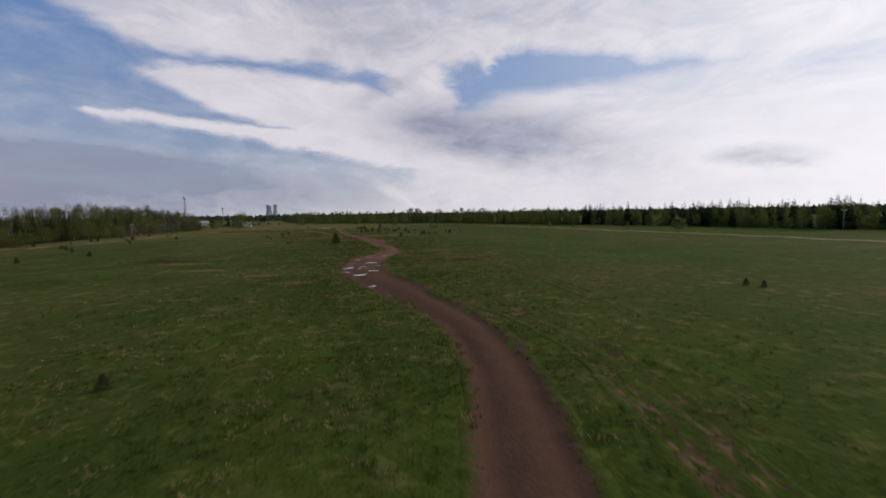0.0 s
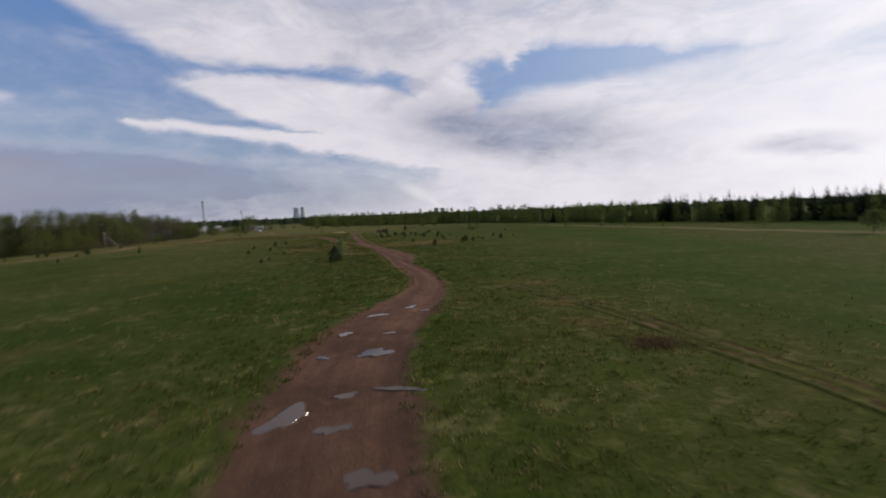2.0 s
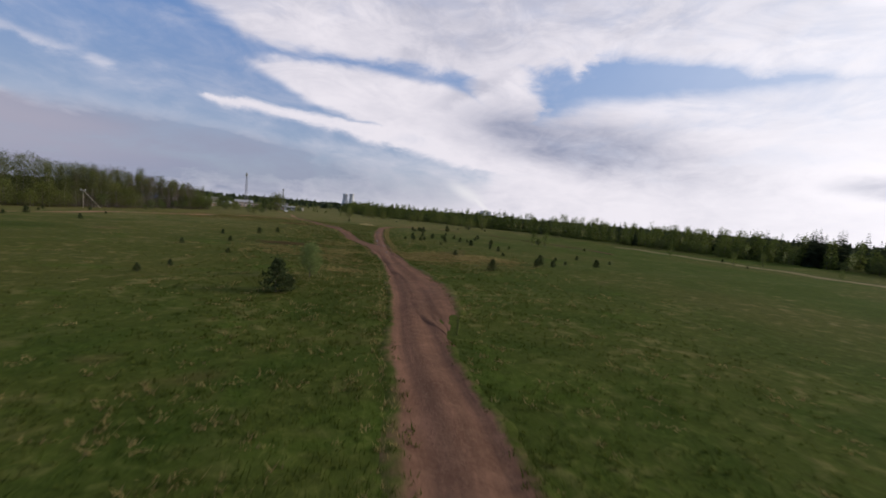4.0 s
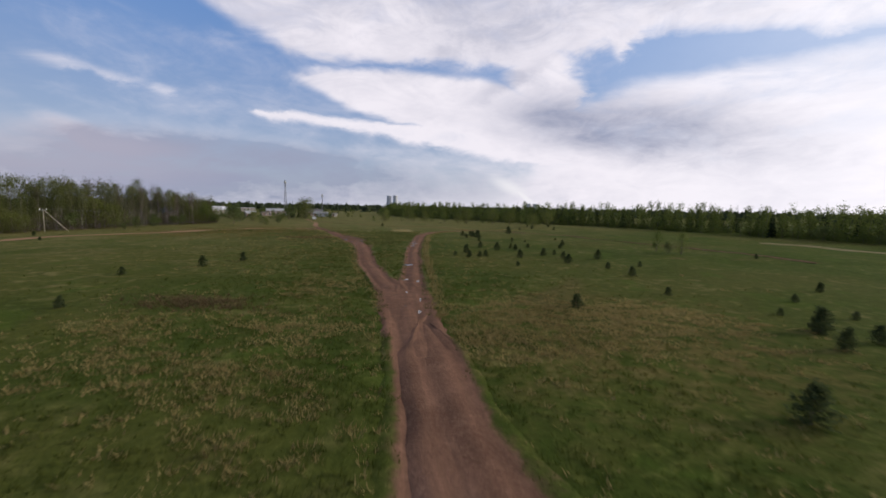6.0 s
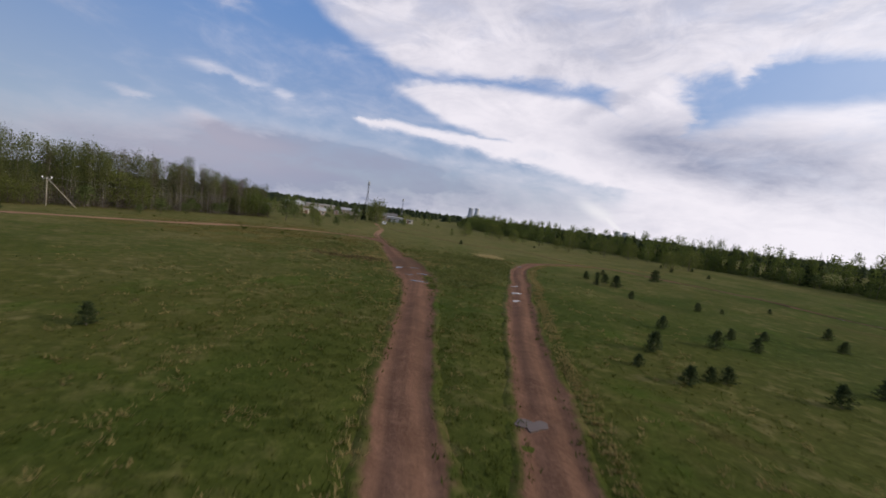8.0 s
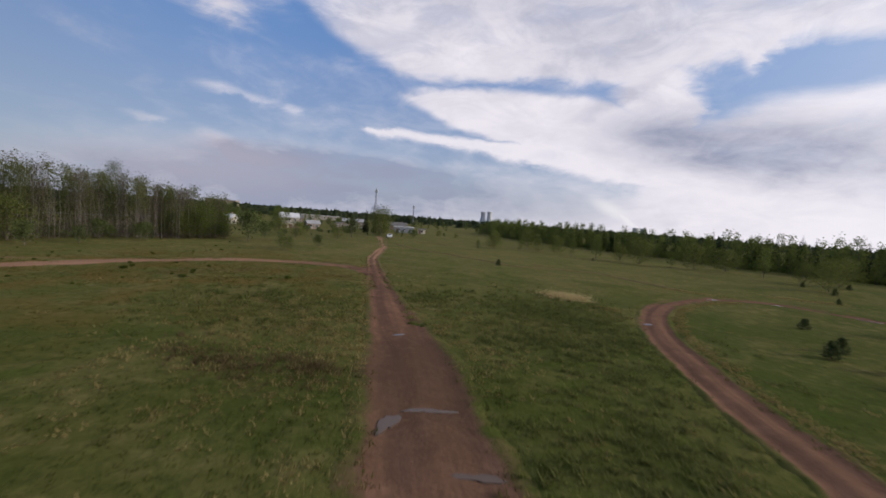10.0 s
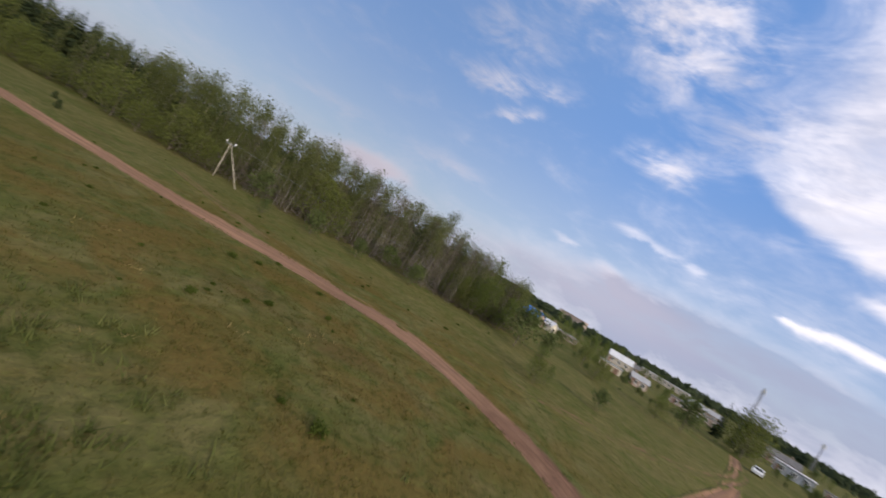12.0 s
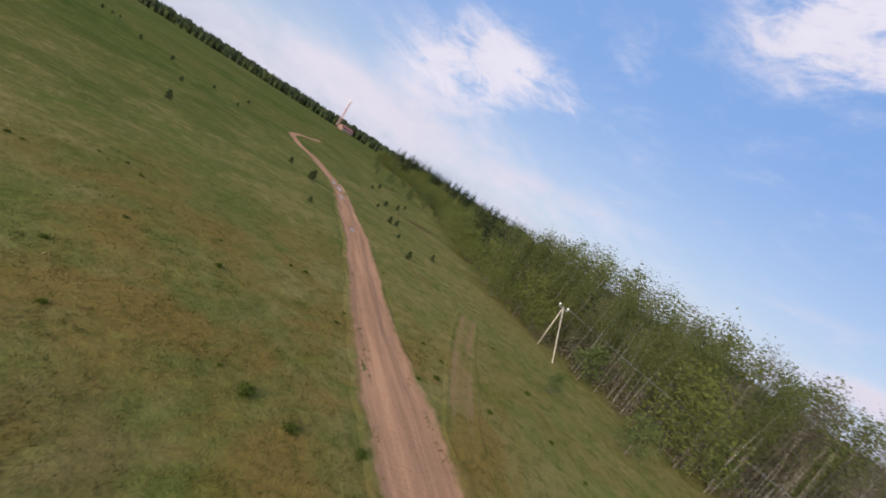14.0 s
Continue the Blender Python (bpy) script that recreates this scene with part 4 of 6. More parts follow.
# young pines of the meadow, east of the fork
PINES_A = [(-12.8, 137.6, 1.6), (-20.0, 152.7, 1.1), (-11.9, 160.5, 1.2), (-13.1, 171.2, 1.2), (-10.9, 179.2, 1.1), (-5.6, 151.1, 1.7), (-6.4, 147.4, 1.2), (-3.7, 149.5, 1.2),
           (4.1, 155.1, 1.5), (-0.9, 156.2, 1.1), (-5.4, 156.2, 0.9), (-2.0, 161.6, 0.8), (2.7, 167.4, 0.9), (9.1, 196.1, 0.9), (-15.5, 186.5, 1.5), (-20.0, 180.4, 1.5)]
PINES_B = [(-20.6, 185.2, 1.6), (-22.0, 189.1, 1.3), (-23.7, 187.4, 1.3), (-27.0, 183.2, 1.8), (-30.0, 196.2, 1.0), (-28.8, 193.2, 1.2), (-27.0, 199.4, 1.0), (-28.5, 211.8, 1.0),
           (-31.7, 191.0, 1.5), (-31.2, 209.6, 1.1), (-34.3, 180.2, 1.7), (-33.1, 181.9, 1.4), (-36.0, 185.6, 1.4), (-35.3, 194.0, 1.2), (-38.3, 208.4, 1.4), (-32.2, 182.4, 1.1)]
PINES_C = [(-43.4, 218.2, 1.5), (-45.6, 223.4, 1.4), (-20.6, 206.5, 1.1), (-22.1, 220.6, 1.0), (-34.4, 262.0, 1.2), (-2.5, 211.0, 1.0), (-44.2, 235.8, 1.9), (-44.2, 226.4, 2.0),
           (-42.5, 222.0, 1.7), (-40.8, 219.4, 1.9), (-35.4, 238.5, 2.2), (-25.4, 289.0, 1.6), (-33.4, 284.0, 1.4), (-21.0, 201.5, 1.1), (-31.0, 276.0, 1.2), (-23.0, 273.0, 1.2)]
PINES_D = [(-61.3, 158.0, 1.3), (-64.0, 150.8, 1.4), (-61.0, 163.9, 1.1), (-99.5, 153.4, 1.2), (-116.0, 172.7, 1.1), (-83.8, 256.4, 1.2), (-72.4, 293.0, 1.2), (-28.3, 112.0, 2.7),
           (-27.7, 112.8, 1.5), (32.2, 40.2, 1.1), (31.2, 41.2, 0.8), (-14.3, 19.6, 1.1), (-42.4, 116.8, 1.0), (-54.2, 130.8, 0.9), (-53.6, 139.5, 0.8), (-41.8, 112.8, 1.1)]
PINES_E = [(-78.0, 72.6, 1.4), (-79.8, 73.4, 1.2), (-76.2, 74.4, 1.0), (-72.7, 85.4, 1.1), (-127.8, 178.2, 1.4), (-135.4, 172.0, 1.4), (-119.1, 157.2, 1.6), (-116.7, 151.5, 1.5),
           (-134.8, 148.3, 1.2), (-133.5, 158.3, 1.2), (-135.4, 157.4, 1.0), (-152.0, 126.0, 1.6), (-146.0, 134.0, 1.4), (-140.0, 140.0, 1.3), (-143.0, 122.0, 1.4), (-149.0, 112.0, 1.5)]
PINES_F = [(45.7, 190, 1.0), (8.5, 165.0, 1.1), (-5.5, 151.8, 0.9), (-26.5, 174.6, 0.8), (-109, 118, 1.3), (-104, 112, 1.2), (-95, 104, 1.2), (-88, 98, 1.1),
           (47.3, 205, 1.3), (-44.4, 127.2, 1.1), (-36.8, 181.5, 0.9), (-15.2, 176.2, 0.9), (-112, 100, 1.4), (-99, 130, 1.0), (-131, 168, 1.0)]
for x, y, size in PINES_A + PINES_B + PINES_C + PINES_D + PINES_E + PINES_F:
    pines.put(rng, x, y, size * 0.60)
for x, y, size in ((77.7, 131, 1.4), (-141, 279, 1.2), (-120.5, 246, 0.7),
                   (-133, 200, 0.7), (-136.5, 206, 0.9), (-139, 213, 0.8), (-138, 222, 1.0), (-135, 240, 1.3), (-139, 247, 1.2)):
    willows.put(rng, x, y, size)


pale = make_tree("young_willow", 210, 3.0, 0.04, 0.06, 34, lambda t: 0.75 * (1.1 - t) + 0.3, 1.1, PALE_LEAF, GREY_BARK, 34, 0.15, 0.055, 0.0,
                 "pale fresh green young willow in the meadow", "bush", "")
pale.matrix_basis = pose(-29.3, 119.1, float(ground_z(-29.3, 119.1)) - 0.05)


def along(points, step):
    return curve_through(points, step)


packed = []     # trees deep in the woods, joined later: place, size, turn
# the western wood: birches with white trunks at the edge, older rows behind, spruces to the south
WEST_EDGE = [(-184, 8), (-188, 40), (-186, 82), (-173, 117), (-157, 153), (-148, 171), (-144.5, 185), (-145.5, 197), (-147, 206), (-146, 217), (-142.5, 228), (-142, 238), (-146, 249), (-155, 258)]
edge = along(WEST_EDGE, 1.75)
inner = []      # the wood's inside: place, size, turn, bare or not
for row in range(7):
    for x, y in edge:
        if rng.random() < 0.10:
            continue
        px, py = x - row * 3.5 + rng.uniform(-1.6, 1.6) - 1.0, y + rng.uniform(-1.4, 1.4) + row * 0.8
        if math.hypot(px + 142.8, py - 191.2) < 3.4 or math.atan2(-72.3 - px, py - 209.6) < 1.145:
            continue
        size = rng.uniform(0.76, 0.92) * float(np.interp(y, (90, 150, 180, 206, 222, 232, 256), (0.8, 1.0, 1.12, 1.12, 1.02, 0.86, 0.55)))
        if row > 1:
            tall = 1.1 if 160 < py < 188 else 1.0
            if (py < 190 and row > 4 and rng.random() < 0.25) or (py < 163 and rng.random() < 0.5):
                packed.append((px, py, rng.uniform(0.95, 1.25), rng.uniform(0, 6.28)))
            elif rng.random() < 0.92:
                inner.append((px, py, size * tall * rng.uniform(0.98, 1.10), rng.uniform(0, 6.28), rng.random() < (0.56 if 206 < py < 234 else 0.10)))
            continue
        if row and py > 150:
            inner.append((px - 0.6, py + 0.5, size * rng.uniform(0.90, 1.06), rng.uniform(0, 6.28), rng.random() < (0.5 if 206 < py < 234 else 0.10)))
        if py < 193:
            if row == 0 and rng.random() < 0.62:
                sallows.put(rng, px + 0.5, py, rng.uniform(0.75, 1.25))
            elif row > 0 and rng.random() < (0.6 if py > 168 else 0.25):
                birches.put(rng, px, py, size * (1.0 if py > 168 else 0.75))
        elif row == 0:
            if rng.random() < 0.22:
                willows.put(rng, px + 0.8, py, rng.uniform(0.4, 0.95))
            elif py > 230:
                aspens.put(rng, px, py, size * rng.uniform(0.9, 1.35))
            elif rng.random() < 0.6:
                (bare_birches if rng.random() < 0.6 else birches).put(rng, px, py, size * rng.uniform(0.8, 1.0))
        elif py > 244:
            if rng.random() < 0.6:
                aspens.put(rng, px, py, size * rng.uniform(0.9, 1.3))
        elif 208 < py < 215 or 220 < py < 229 or rng.random() < 0.3:
            bare_birches.put(rng, px, py, size * 0.97)
        elif rng.random() < 0.9:
            birches.put(rng, px, py, size)
for x, y, size in ((-161, 224, 1.2), (-163.5, 226, 1.24), (-165, 222.5, 1.18)):
    birches.put(rng, x, y, size)
for k in range(20):     # leafy northern end of the wood
    x, y = rng.uniform(-152, -142.5), rng.uniform(228, 242)
    if math.atan2(-72.3 - x, y - 209.6) > 1.15:
        (aspens if rng.random() < 0.7 else sallows).put(rng, x, y, rng.uniform(0.72, 1.0))
# scrub before the village
for k in range(46):
    t = rng.random()
    x, y = -202 + 58 * t + rng.gauss(0, 7), 266 + 70 * t + rng.gauss(0, 7)
    if road_gap([x], [y])[0] > 2.0 and math.atan2(-72.3 - x, y - 209.6) < 1.13:
        (willows if rng.random() < 0.65 else sallows).put(rng, x, y, rng.uniform(0.28, 0.62))
sallows.put(rng, -145.5, 206.5, 1.0)
sallows.put(rng, -148.5, 203.5, 1.15)


def wood_inside(places, kinds, low, leaf, leaves):
    """The close-grown inside of a wood: thin trunks and small-leaved crowns, each sort as one mesh."""
    r = np.random.default_rng(77)
    for bare, name, mat, label in kinds:
        centres = []
        for x, y, size, turn, kind in places:
            if kind != bare:
                continue
            z = float(ground_z(x, y))
            count = 84
            t = np.where(r.uniform(0, 1, count) < (0.34 if y < 190 or y > 231 else 0.12), r.uniform(0.03, low, count), r.uniform(low - 0.1 * bare, 1.0, count))
            wide = 2.0 * np.sqrt(1.06 - t) * max(size, 0.8)
            a = r.uniform(0, 6.283, count)
            out = wide * np.sqrt(r.uniform(0.05, 1, count))
            centres.append(np.column_stack([x + np.cos(a) * out, y + np.sin(a) * out, z + 13.6 * size * t]))
        v, f = clumps(r, np.concatenate(centres), 0.52, leaf * (0.58 if bare else 1.0), leaves, 0.3)
        tagged(mesh_object(name, v, f, mat), label, "woods", kind="stuff")
    bm = bmesh.new()
    for x, y, size, turn, kind in places:
        z = float(ground_z(x, y))
        tube(bm, (x, y, z - 0.2), (x + math.cos(turn) * 0.6, y + math.sin(turn) * 0.6, z + 11.5 * size), 0.06, 0.025, 5)
    tagged(part("wood_trunks", bm, STEM_BARK), "thin pale trunks inside the wood", "woods", kind="stuff")


def make_undergrowth():
    """Dead stalks and bare twigs on the floor of the western wood, thick at its rim."""
    r = np.random.default_rng(99)
    rim = curve_through(WEST_EDGE, 0.4)
    rim = rim[rim[:, 1] > 180]
    p = rim[r.integers(0, len(rim), 3000)] + np.column_stack([-r.uniform(-0.8, 16, 3000), r.uniform(-1, 4, 3000)])
    p = p[np.arctan2(-72.3 - p[:, 0], p[:, 1] - 209.6) > 1.145]
    z = ground_z(p[:, 0], p[:, 1]) + 0.2 + 3.4 * r.uniform(0, 1, len(p)) ** 1.6
    v, f = clumps(r, np.column_stack([p, z]), 0.45, 0.13, 8, -0.4)
    v[:, 2] = np.maximum(v[:, 2], ground_z(v[:, 0], v[:, 1]) + 0.02)
    tagged(mesh_object("undergrowth", v, f, TWIGS), "tangle of bare twigs and stalks under the birches", "undergrowth", kind="stuff")


def edge_trunks():
    """Close-set thin bare stems where the wood's edge is open."""
    r = np.random.default_rng(55)
    rim = curve_through(WEST_EDGE, 0.3)
    rim = rim[(rim[:, 1] > 193) & (rim[:, 1] < 234)]
    bm = bmesh.new()
    for x, y in rim[r.integers(0, len(rim), 210)]:
        x, y = x - r.uniform(-0.6, 9), y + r.uniform(-0.6, 0.6)
        z, tall, thick = float(ground_z(x, y)), r.uniform(5.5, 10.5), r.uniform(0.018, 0.038)
        mid = (x + r.normal(0, 0.18), y + r.normal(0, 0.18), z + tall * 0.5)
        tube(bm, (x, y, z - 0.2), mid, thick, thick * 0.8, 5)
        tube(bm, mid, (mid[0] + r.normal(0, 0.3), mid[1] + r.normal(0, 0.3), z + tall), thick * 0.8, thick * 0.3, 5)
    tagged(part("bare_stems", bm, STEM_BARK), "thin pale bare stems at the open wood edge", "woods", kind="stuff")


edge_trunks()
make_undergrowth()
wood_inside(inner, ((False, "birch_wood", BIRCH_LEAF, "close-grown leafing birch wood behind the edge"), (True, "bare_wood", TWIGS, "grey-brown bare twigs inside the birch wood")), 0.30, 0.155, 10)

# the eastern and northern wood: light young trees before dark spruces
EAST_EDGE = [(172, 30), (166, 70), (152, 108), (130, 145), (108, 180), (86, 212), (62, 238), (40, 268), (12, 298), (-25, 318), (-58, 340), (-88, 358), (-118, 378), (-146, 404), (-172, 440)]
edge = along(EAST_EDGE, 3.6)
way = np.gradient(edge, axis=0)
crowns = []     # young trees within the wood
for row in range(5):
    for k, (x, y) in enumerate(edge):
        if rng.random() < 0.10:
            continue
        nx, ny = way[k][1], -way[k][0]
        length = math.hypot(nx, ny)
        out = row * 4.2 + rng.uniform(-2.2, 2.2)
        px, py = x + nx / length * out, y + ny / length * out
        if row == 0:
            if rng.random() < (0.35 if y < 115 else 0.8):
                (light_aspens if rng.random() < 0.7 else willows).put(rng, px, py, rng.uniform(0.55, 0.95))
        elif y < 115:
            if row == 1 and rng.random() < 0.8:
                spruces.put(rng, px, py, rng.uniform(0.85, 1.2))
            else:
                packed.append((px, py, rng.uniform(0.85, 1.2), rng.uniform(0, 6.28)))
        elif row == 1 and rng.random() < 0.6:
            light_aspens.put(rng, px, py, rng.uniform(0.55, 0.92) * (1.2 if y > 250 else 1.0))
        elif row < 4 and rng.random() < (0.62 if y < 225 else 0.97):
            crowns.append((px, py, rng.uniform(0.48, 0.74) * (1.1 if y > 250 else 1.0), 0.0, False))
        else:
            packed.append((px, py, rng.uniform(0.84, 1.12) * (0.88 if y > 225 else 1.0), rng.uniform(0, 6.28)))
for x, y, size in ((-208, 375, 1.1), (-235, 338, 1.2), (-240, 332, 1.3), (-246, 336, 1.25), (-229, 342, 1.0),
                   (-262, 352, 1.2), (-262, 440, 0.9), (-196, 472, 0.9), (-180, 410, 0.7), (-278, 395, 1.0), (-152, 400, 0.8)):
    light_aspens.put(rng, x, y, size)
light_aspens.put(rng, -4.5, 200.4, 0.66)
aspens.put(rng, -1.2, 197.6, 0.62)
willows.put(rng, -3.0, 198.6, 0.6)
aspens.put(rng, 126, 140, 1.1)
light_aspens.put(rng, 123.5, 142.5, 1.0)
for x, y in ((61, 184), (54.5, 200), (34, 206), (45, 195), (70, 150)):
    light_aspens.put(rng, x, y, rng.uniform(0.45, 0.6))


wood_inside(crowns, ((False, "young_wood", FRESH_LEAF, "light green young wood before the spruces"),), 0.08, 0.25, 9)


for x, y, size in ((-101, 285, 0.6), (-102, 299, 0.8), (-96, 306, 0.7), (-92, 312, 0.95), (-85, 309, 0.7), (-80, 305, 0.9), (-73, 302, 1.0), (-67, 304, 0.8), (-62, 300, 1.0), (-55, 303, 0.9),
                   (-50, 300, 1.1), (-43, 306, 1.1), (-37, 297, 1.0), (-32, 289, 0.9), (-31, 279, 0.7), (-26, 292, 1.1), (-89, 320, 1.0), (-99, 322, 0.9), (-108, 314, 0.8), (-115, 330, 1.0)):
    (sallows if rng.random() < 0.6 else light_aspens).put(rng, x, y, size * 0.95)


def far_wood():
    """The woods out to the horizon: one mesh of many small broken crowns."""
    r = np.random.default_rng(3)
    spots, tall = [], []
    for k in range(5200):
        az = r.uniform(-75, 75) if k % 3 else r.uniform(75, 250)
        d = 420 * (7.0 ** r.uniform(0, 1))
        x, y = -40 - math.sin(radians(az)) * d, 150 + math.cos(radians(az)) * d
        if -330 < x < -120 and 250 < y < 560:
            continue
        spots.append((x, y))
        tall.append(r.uniform(7, 12) * (1 + 0.12 * (d > 900)))
    spots, tall = np.array(spots), np.array(tall)
    z = ground_z(spots[:, 0], spots[:, 1])
    verts, faces, n = [], [], 0
    for (x, y), zz, t in zip(spots, z, tall):
        conifer = r.random() < (0.75 if x > 0 else 0.25)
        big = t * (1 + 0.25 * (math.hypot(x, y) > 1200))
        for level in range(3):
            a0 = r.uniform(0, 6.28)
            rad = big * (0.62 if not conifer else 0.26) * (1.15 - 0.3 * level) * r.uniform(0.8, 1.2)
            base, top = zz + big * (0.02 + 0.28 * level), zz + big * ((0.40 if not conifer else 0.5) + 0.24 * level) * r.uniform(0.92, 1.06)
            verts.append((x + r.uniform(-0.1, 0.1) * big, y + r.uniform(-0.1, 0.1) * big, top))
            for q in range(5):
                rr = rad * r.uniform(0.75, 1.2)
                verts.append((x + math.cos(a0 + q * 1.2566) * rr, y + math.sin(a0 + q * 1.2566) * rr, base + r.uniform(-0.05, 0.12) * big))
            faces += [(n, n + 1 + q, n + 1 + (q + 1) % 5) for q in range(5)]
            n += 6
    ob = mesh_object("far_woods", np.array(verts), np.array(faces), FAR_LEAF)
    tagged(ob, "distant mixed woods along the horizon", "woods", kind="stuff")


# lightened a little in place of distance haze, still within leaf tones
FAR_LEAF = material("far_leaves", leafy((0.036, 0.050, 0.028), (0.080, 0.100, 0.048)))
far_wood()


def pack_spruces(places):
    """Many spruces of the inner woods as one mesh."""
    allv, allf, start = [], [], 0
    for k, (x, y, size, turn) in enumerate(places):
        crown = [c for c in spruces.models[k % len(spruces.models)].children if c.name.startswith("crown")][0].data
        v = np.empty(len(crown.vertices) * 3, np.float32)
        crown.vertices.foreach_get("co", v)
        f = np.empty(len(crown.loops), np.int32)
        crown.loops.foreach_get("vertex_index", f)
        v = v.reshape(-1, 3) * size
        c, s = math.cos(turn), math.sin(turn)
        allv.append(np.column_stack([v[:, 0] * c - v[:, 1] * s + x, v[:, 0] * s + v[:, 1] * c + y, v[:, 2] + float(ground_z(x, y)) - 0.1]))
        allf.append(f.reshape(-1, 3) + start)
        start += len(v)
    ob = mesh_object("spruce_wood", np.concatenate(allv), np.concatenate(allf), SPRUCE_NEEDLE)
    tagged(ob, "dense dark spruce wood behind the younger trees", "woods", kind="stuff")


# ---- grass ----


def make_grass():
    """Tufts of grass along the flight, denser where the camera passes low."""
    r = np.random.default_rng(11)
    flight = curve_through([(1, 8), (-3, 35), (-8, 65), (-17, 109), (-25, 130), (-35, 150), (-55, 182), (-67, 201), (-79, 214), (-92, 219), (-106, 213), (-117, 202)], 1.0)
    count = 62000
    spot = flight[r.integers(0, len(flight), count)]
    off = r.normal(0, 1, (count, 2)) * 11.0
    p = spot + off
    gap = road_gap(p[:, 0], p[:, 1], BARE)
    thick = 0.5 + 0.5 * wave(p[:, 0], p[:, 1], 2.2, 4.0) + 0.35 * wave(p[:, 0], p[:, 1], 9.0, 5.0)
    keep = (gap > -0.35) & (r.uniform(0, 1, count) < np.clip(thick + 0.25, 0.1, 1))
    p, thick = p[keep], thick[keep]
    low = np.clip((0.6 * p[:, 1] - 0.8 * p[:, 0] - 110) / 80, 0, 1)
    ob = blades_mesh("meadow_grass", p, r, (0.09 + 0.10 * np.clip(thick, 0, 1.2)) * (1 - 0.5 * low), 5, BLADES, 1.2)
    tagged(ob, "short tufted spring grass with straw-coloured old blades", "grass", kind="stuff")


def blades_mesh(name, p, r, height, blades, mat, wide=1.0):
    """Tufts at the places p: each a few leaning pointed blades."""
    root = np.repeat(p, blades, 0) + r.normal(0, 0.10, (len(p) * blades, 2))
    z = ground_z(root[:, 0], root[:, 1])
    tall = np.repeat(height, blades) * r.uniform(0.6, 1.5, len(root))
    a = r.uniform(0, 6.283, len(root))
    lean = r.uniform(0.3, 1.6, len(root)) * tall
    half = r.uniform(0.012, 0.028, len(root)) * wide
    across = np.stack([-np.sin(a), np.cos(a)], 1) * half[:, None]
    tip = root + np.stack([np.cos(a), np.sin(a)], 1) * lean[:, None]
    v = np.stack([np.column_stack([root - across, z - 0.03]), np.column_stack([root + across, z - 0.03]), np.column_stack([tip, z + tall])], 1).reshape(-1, 3)
    return mesh_object(name, v, np.arange(len(root) * 3).reshape(-1, 3), mat)


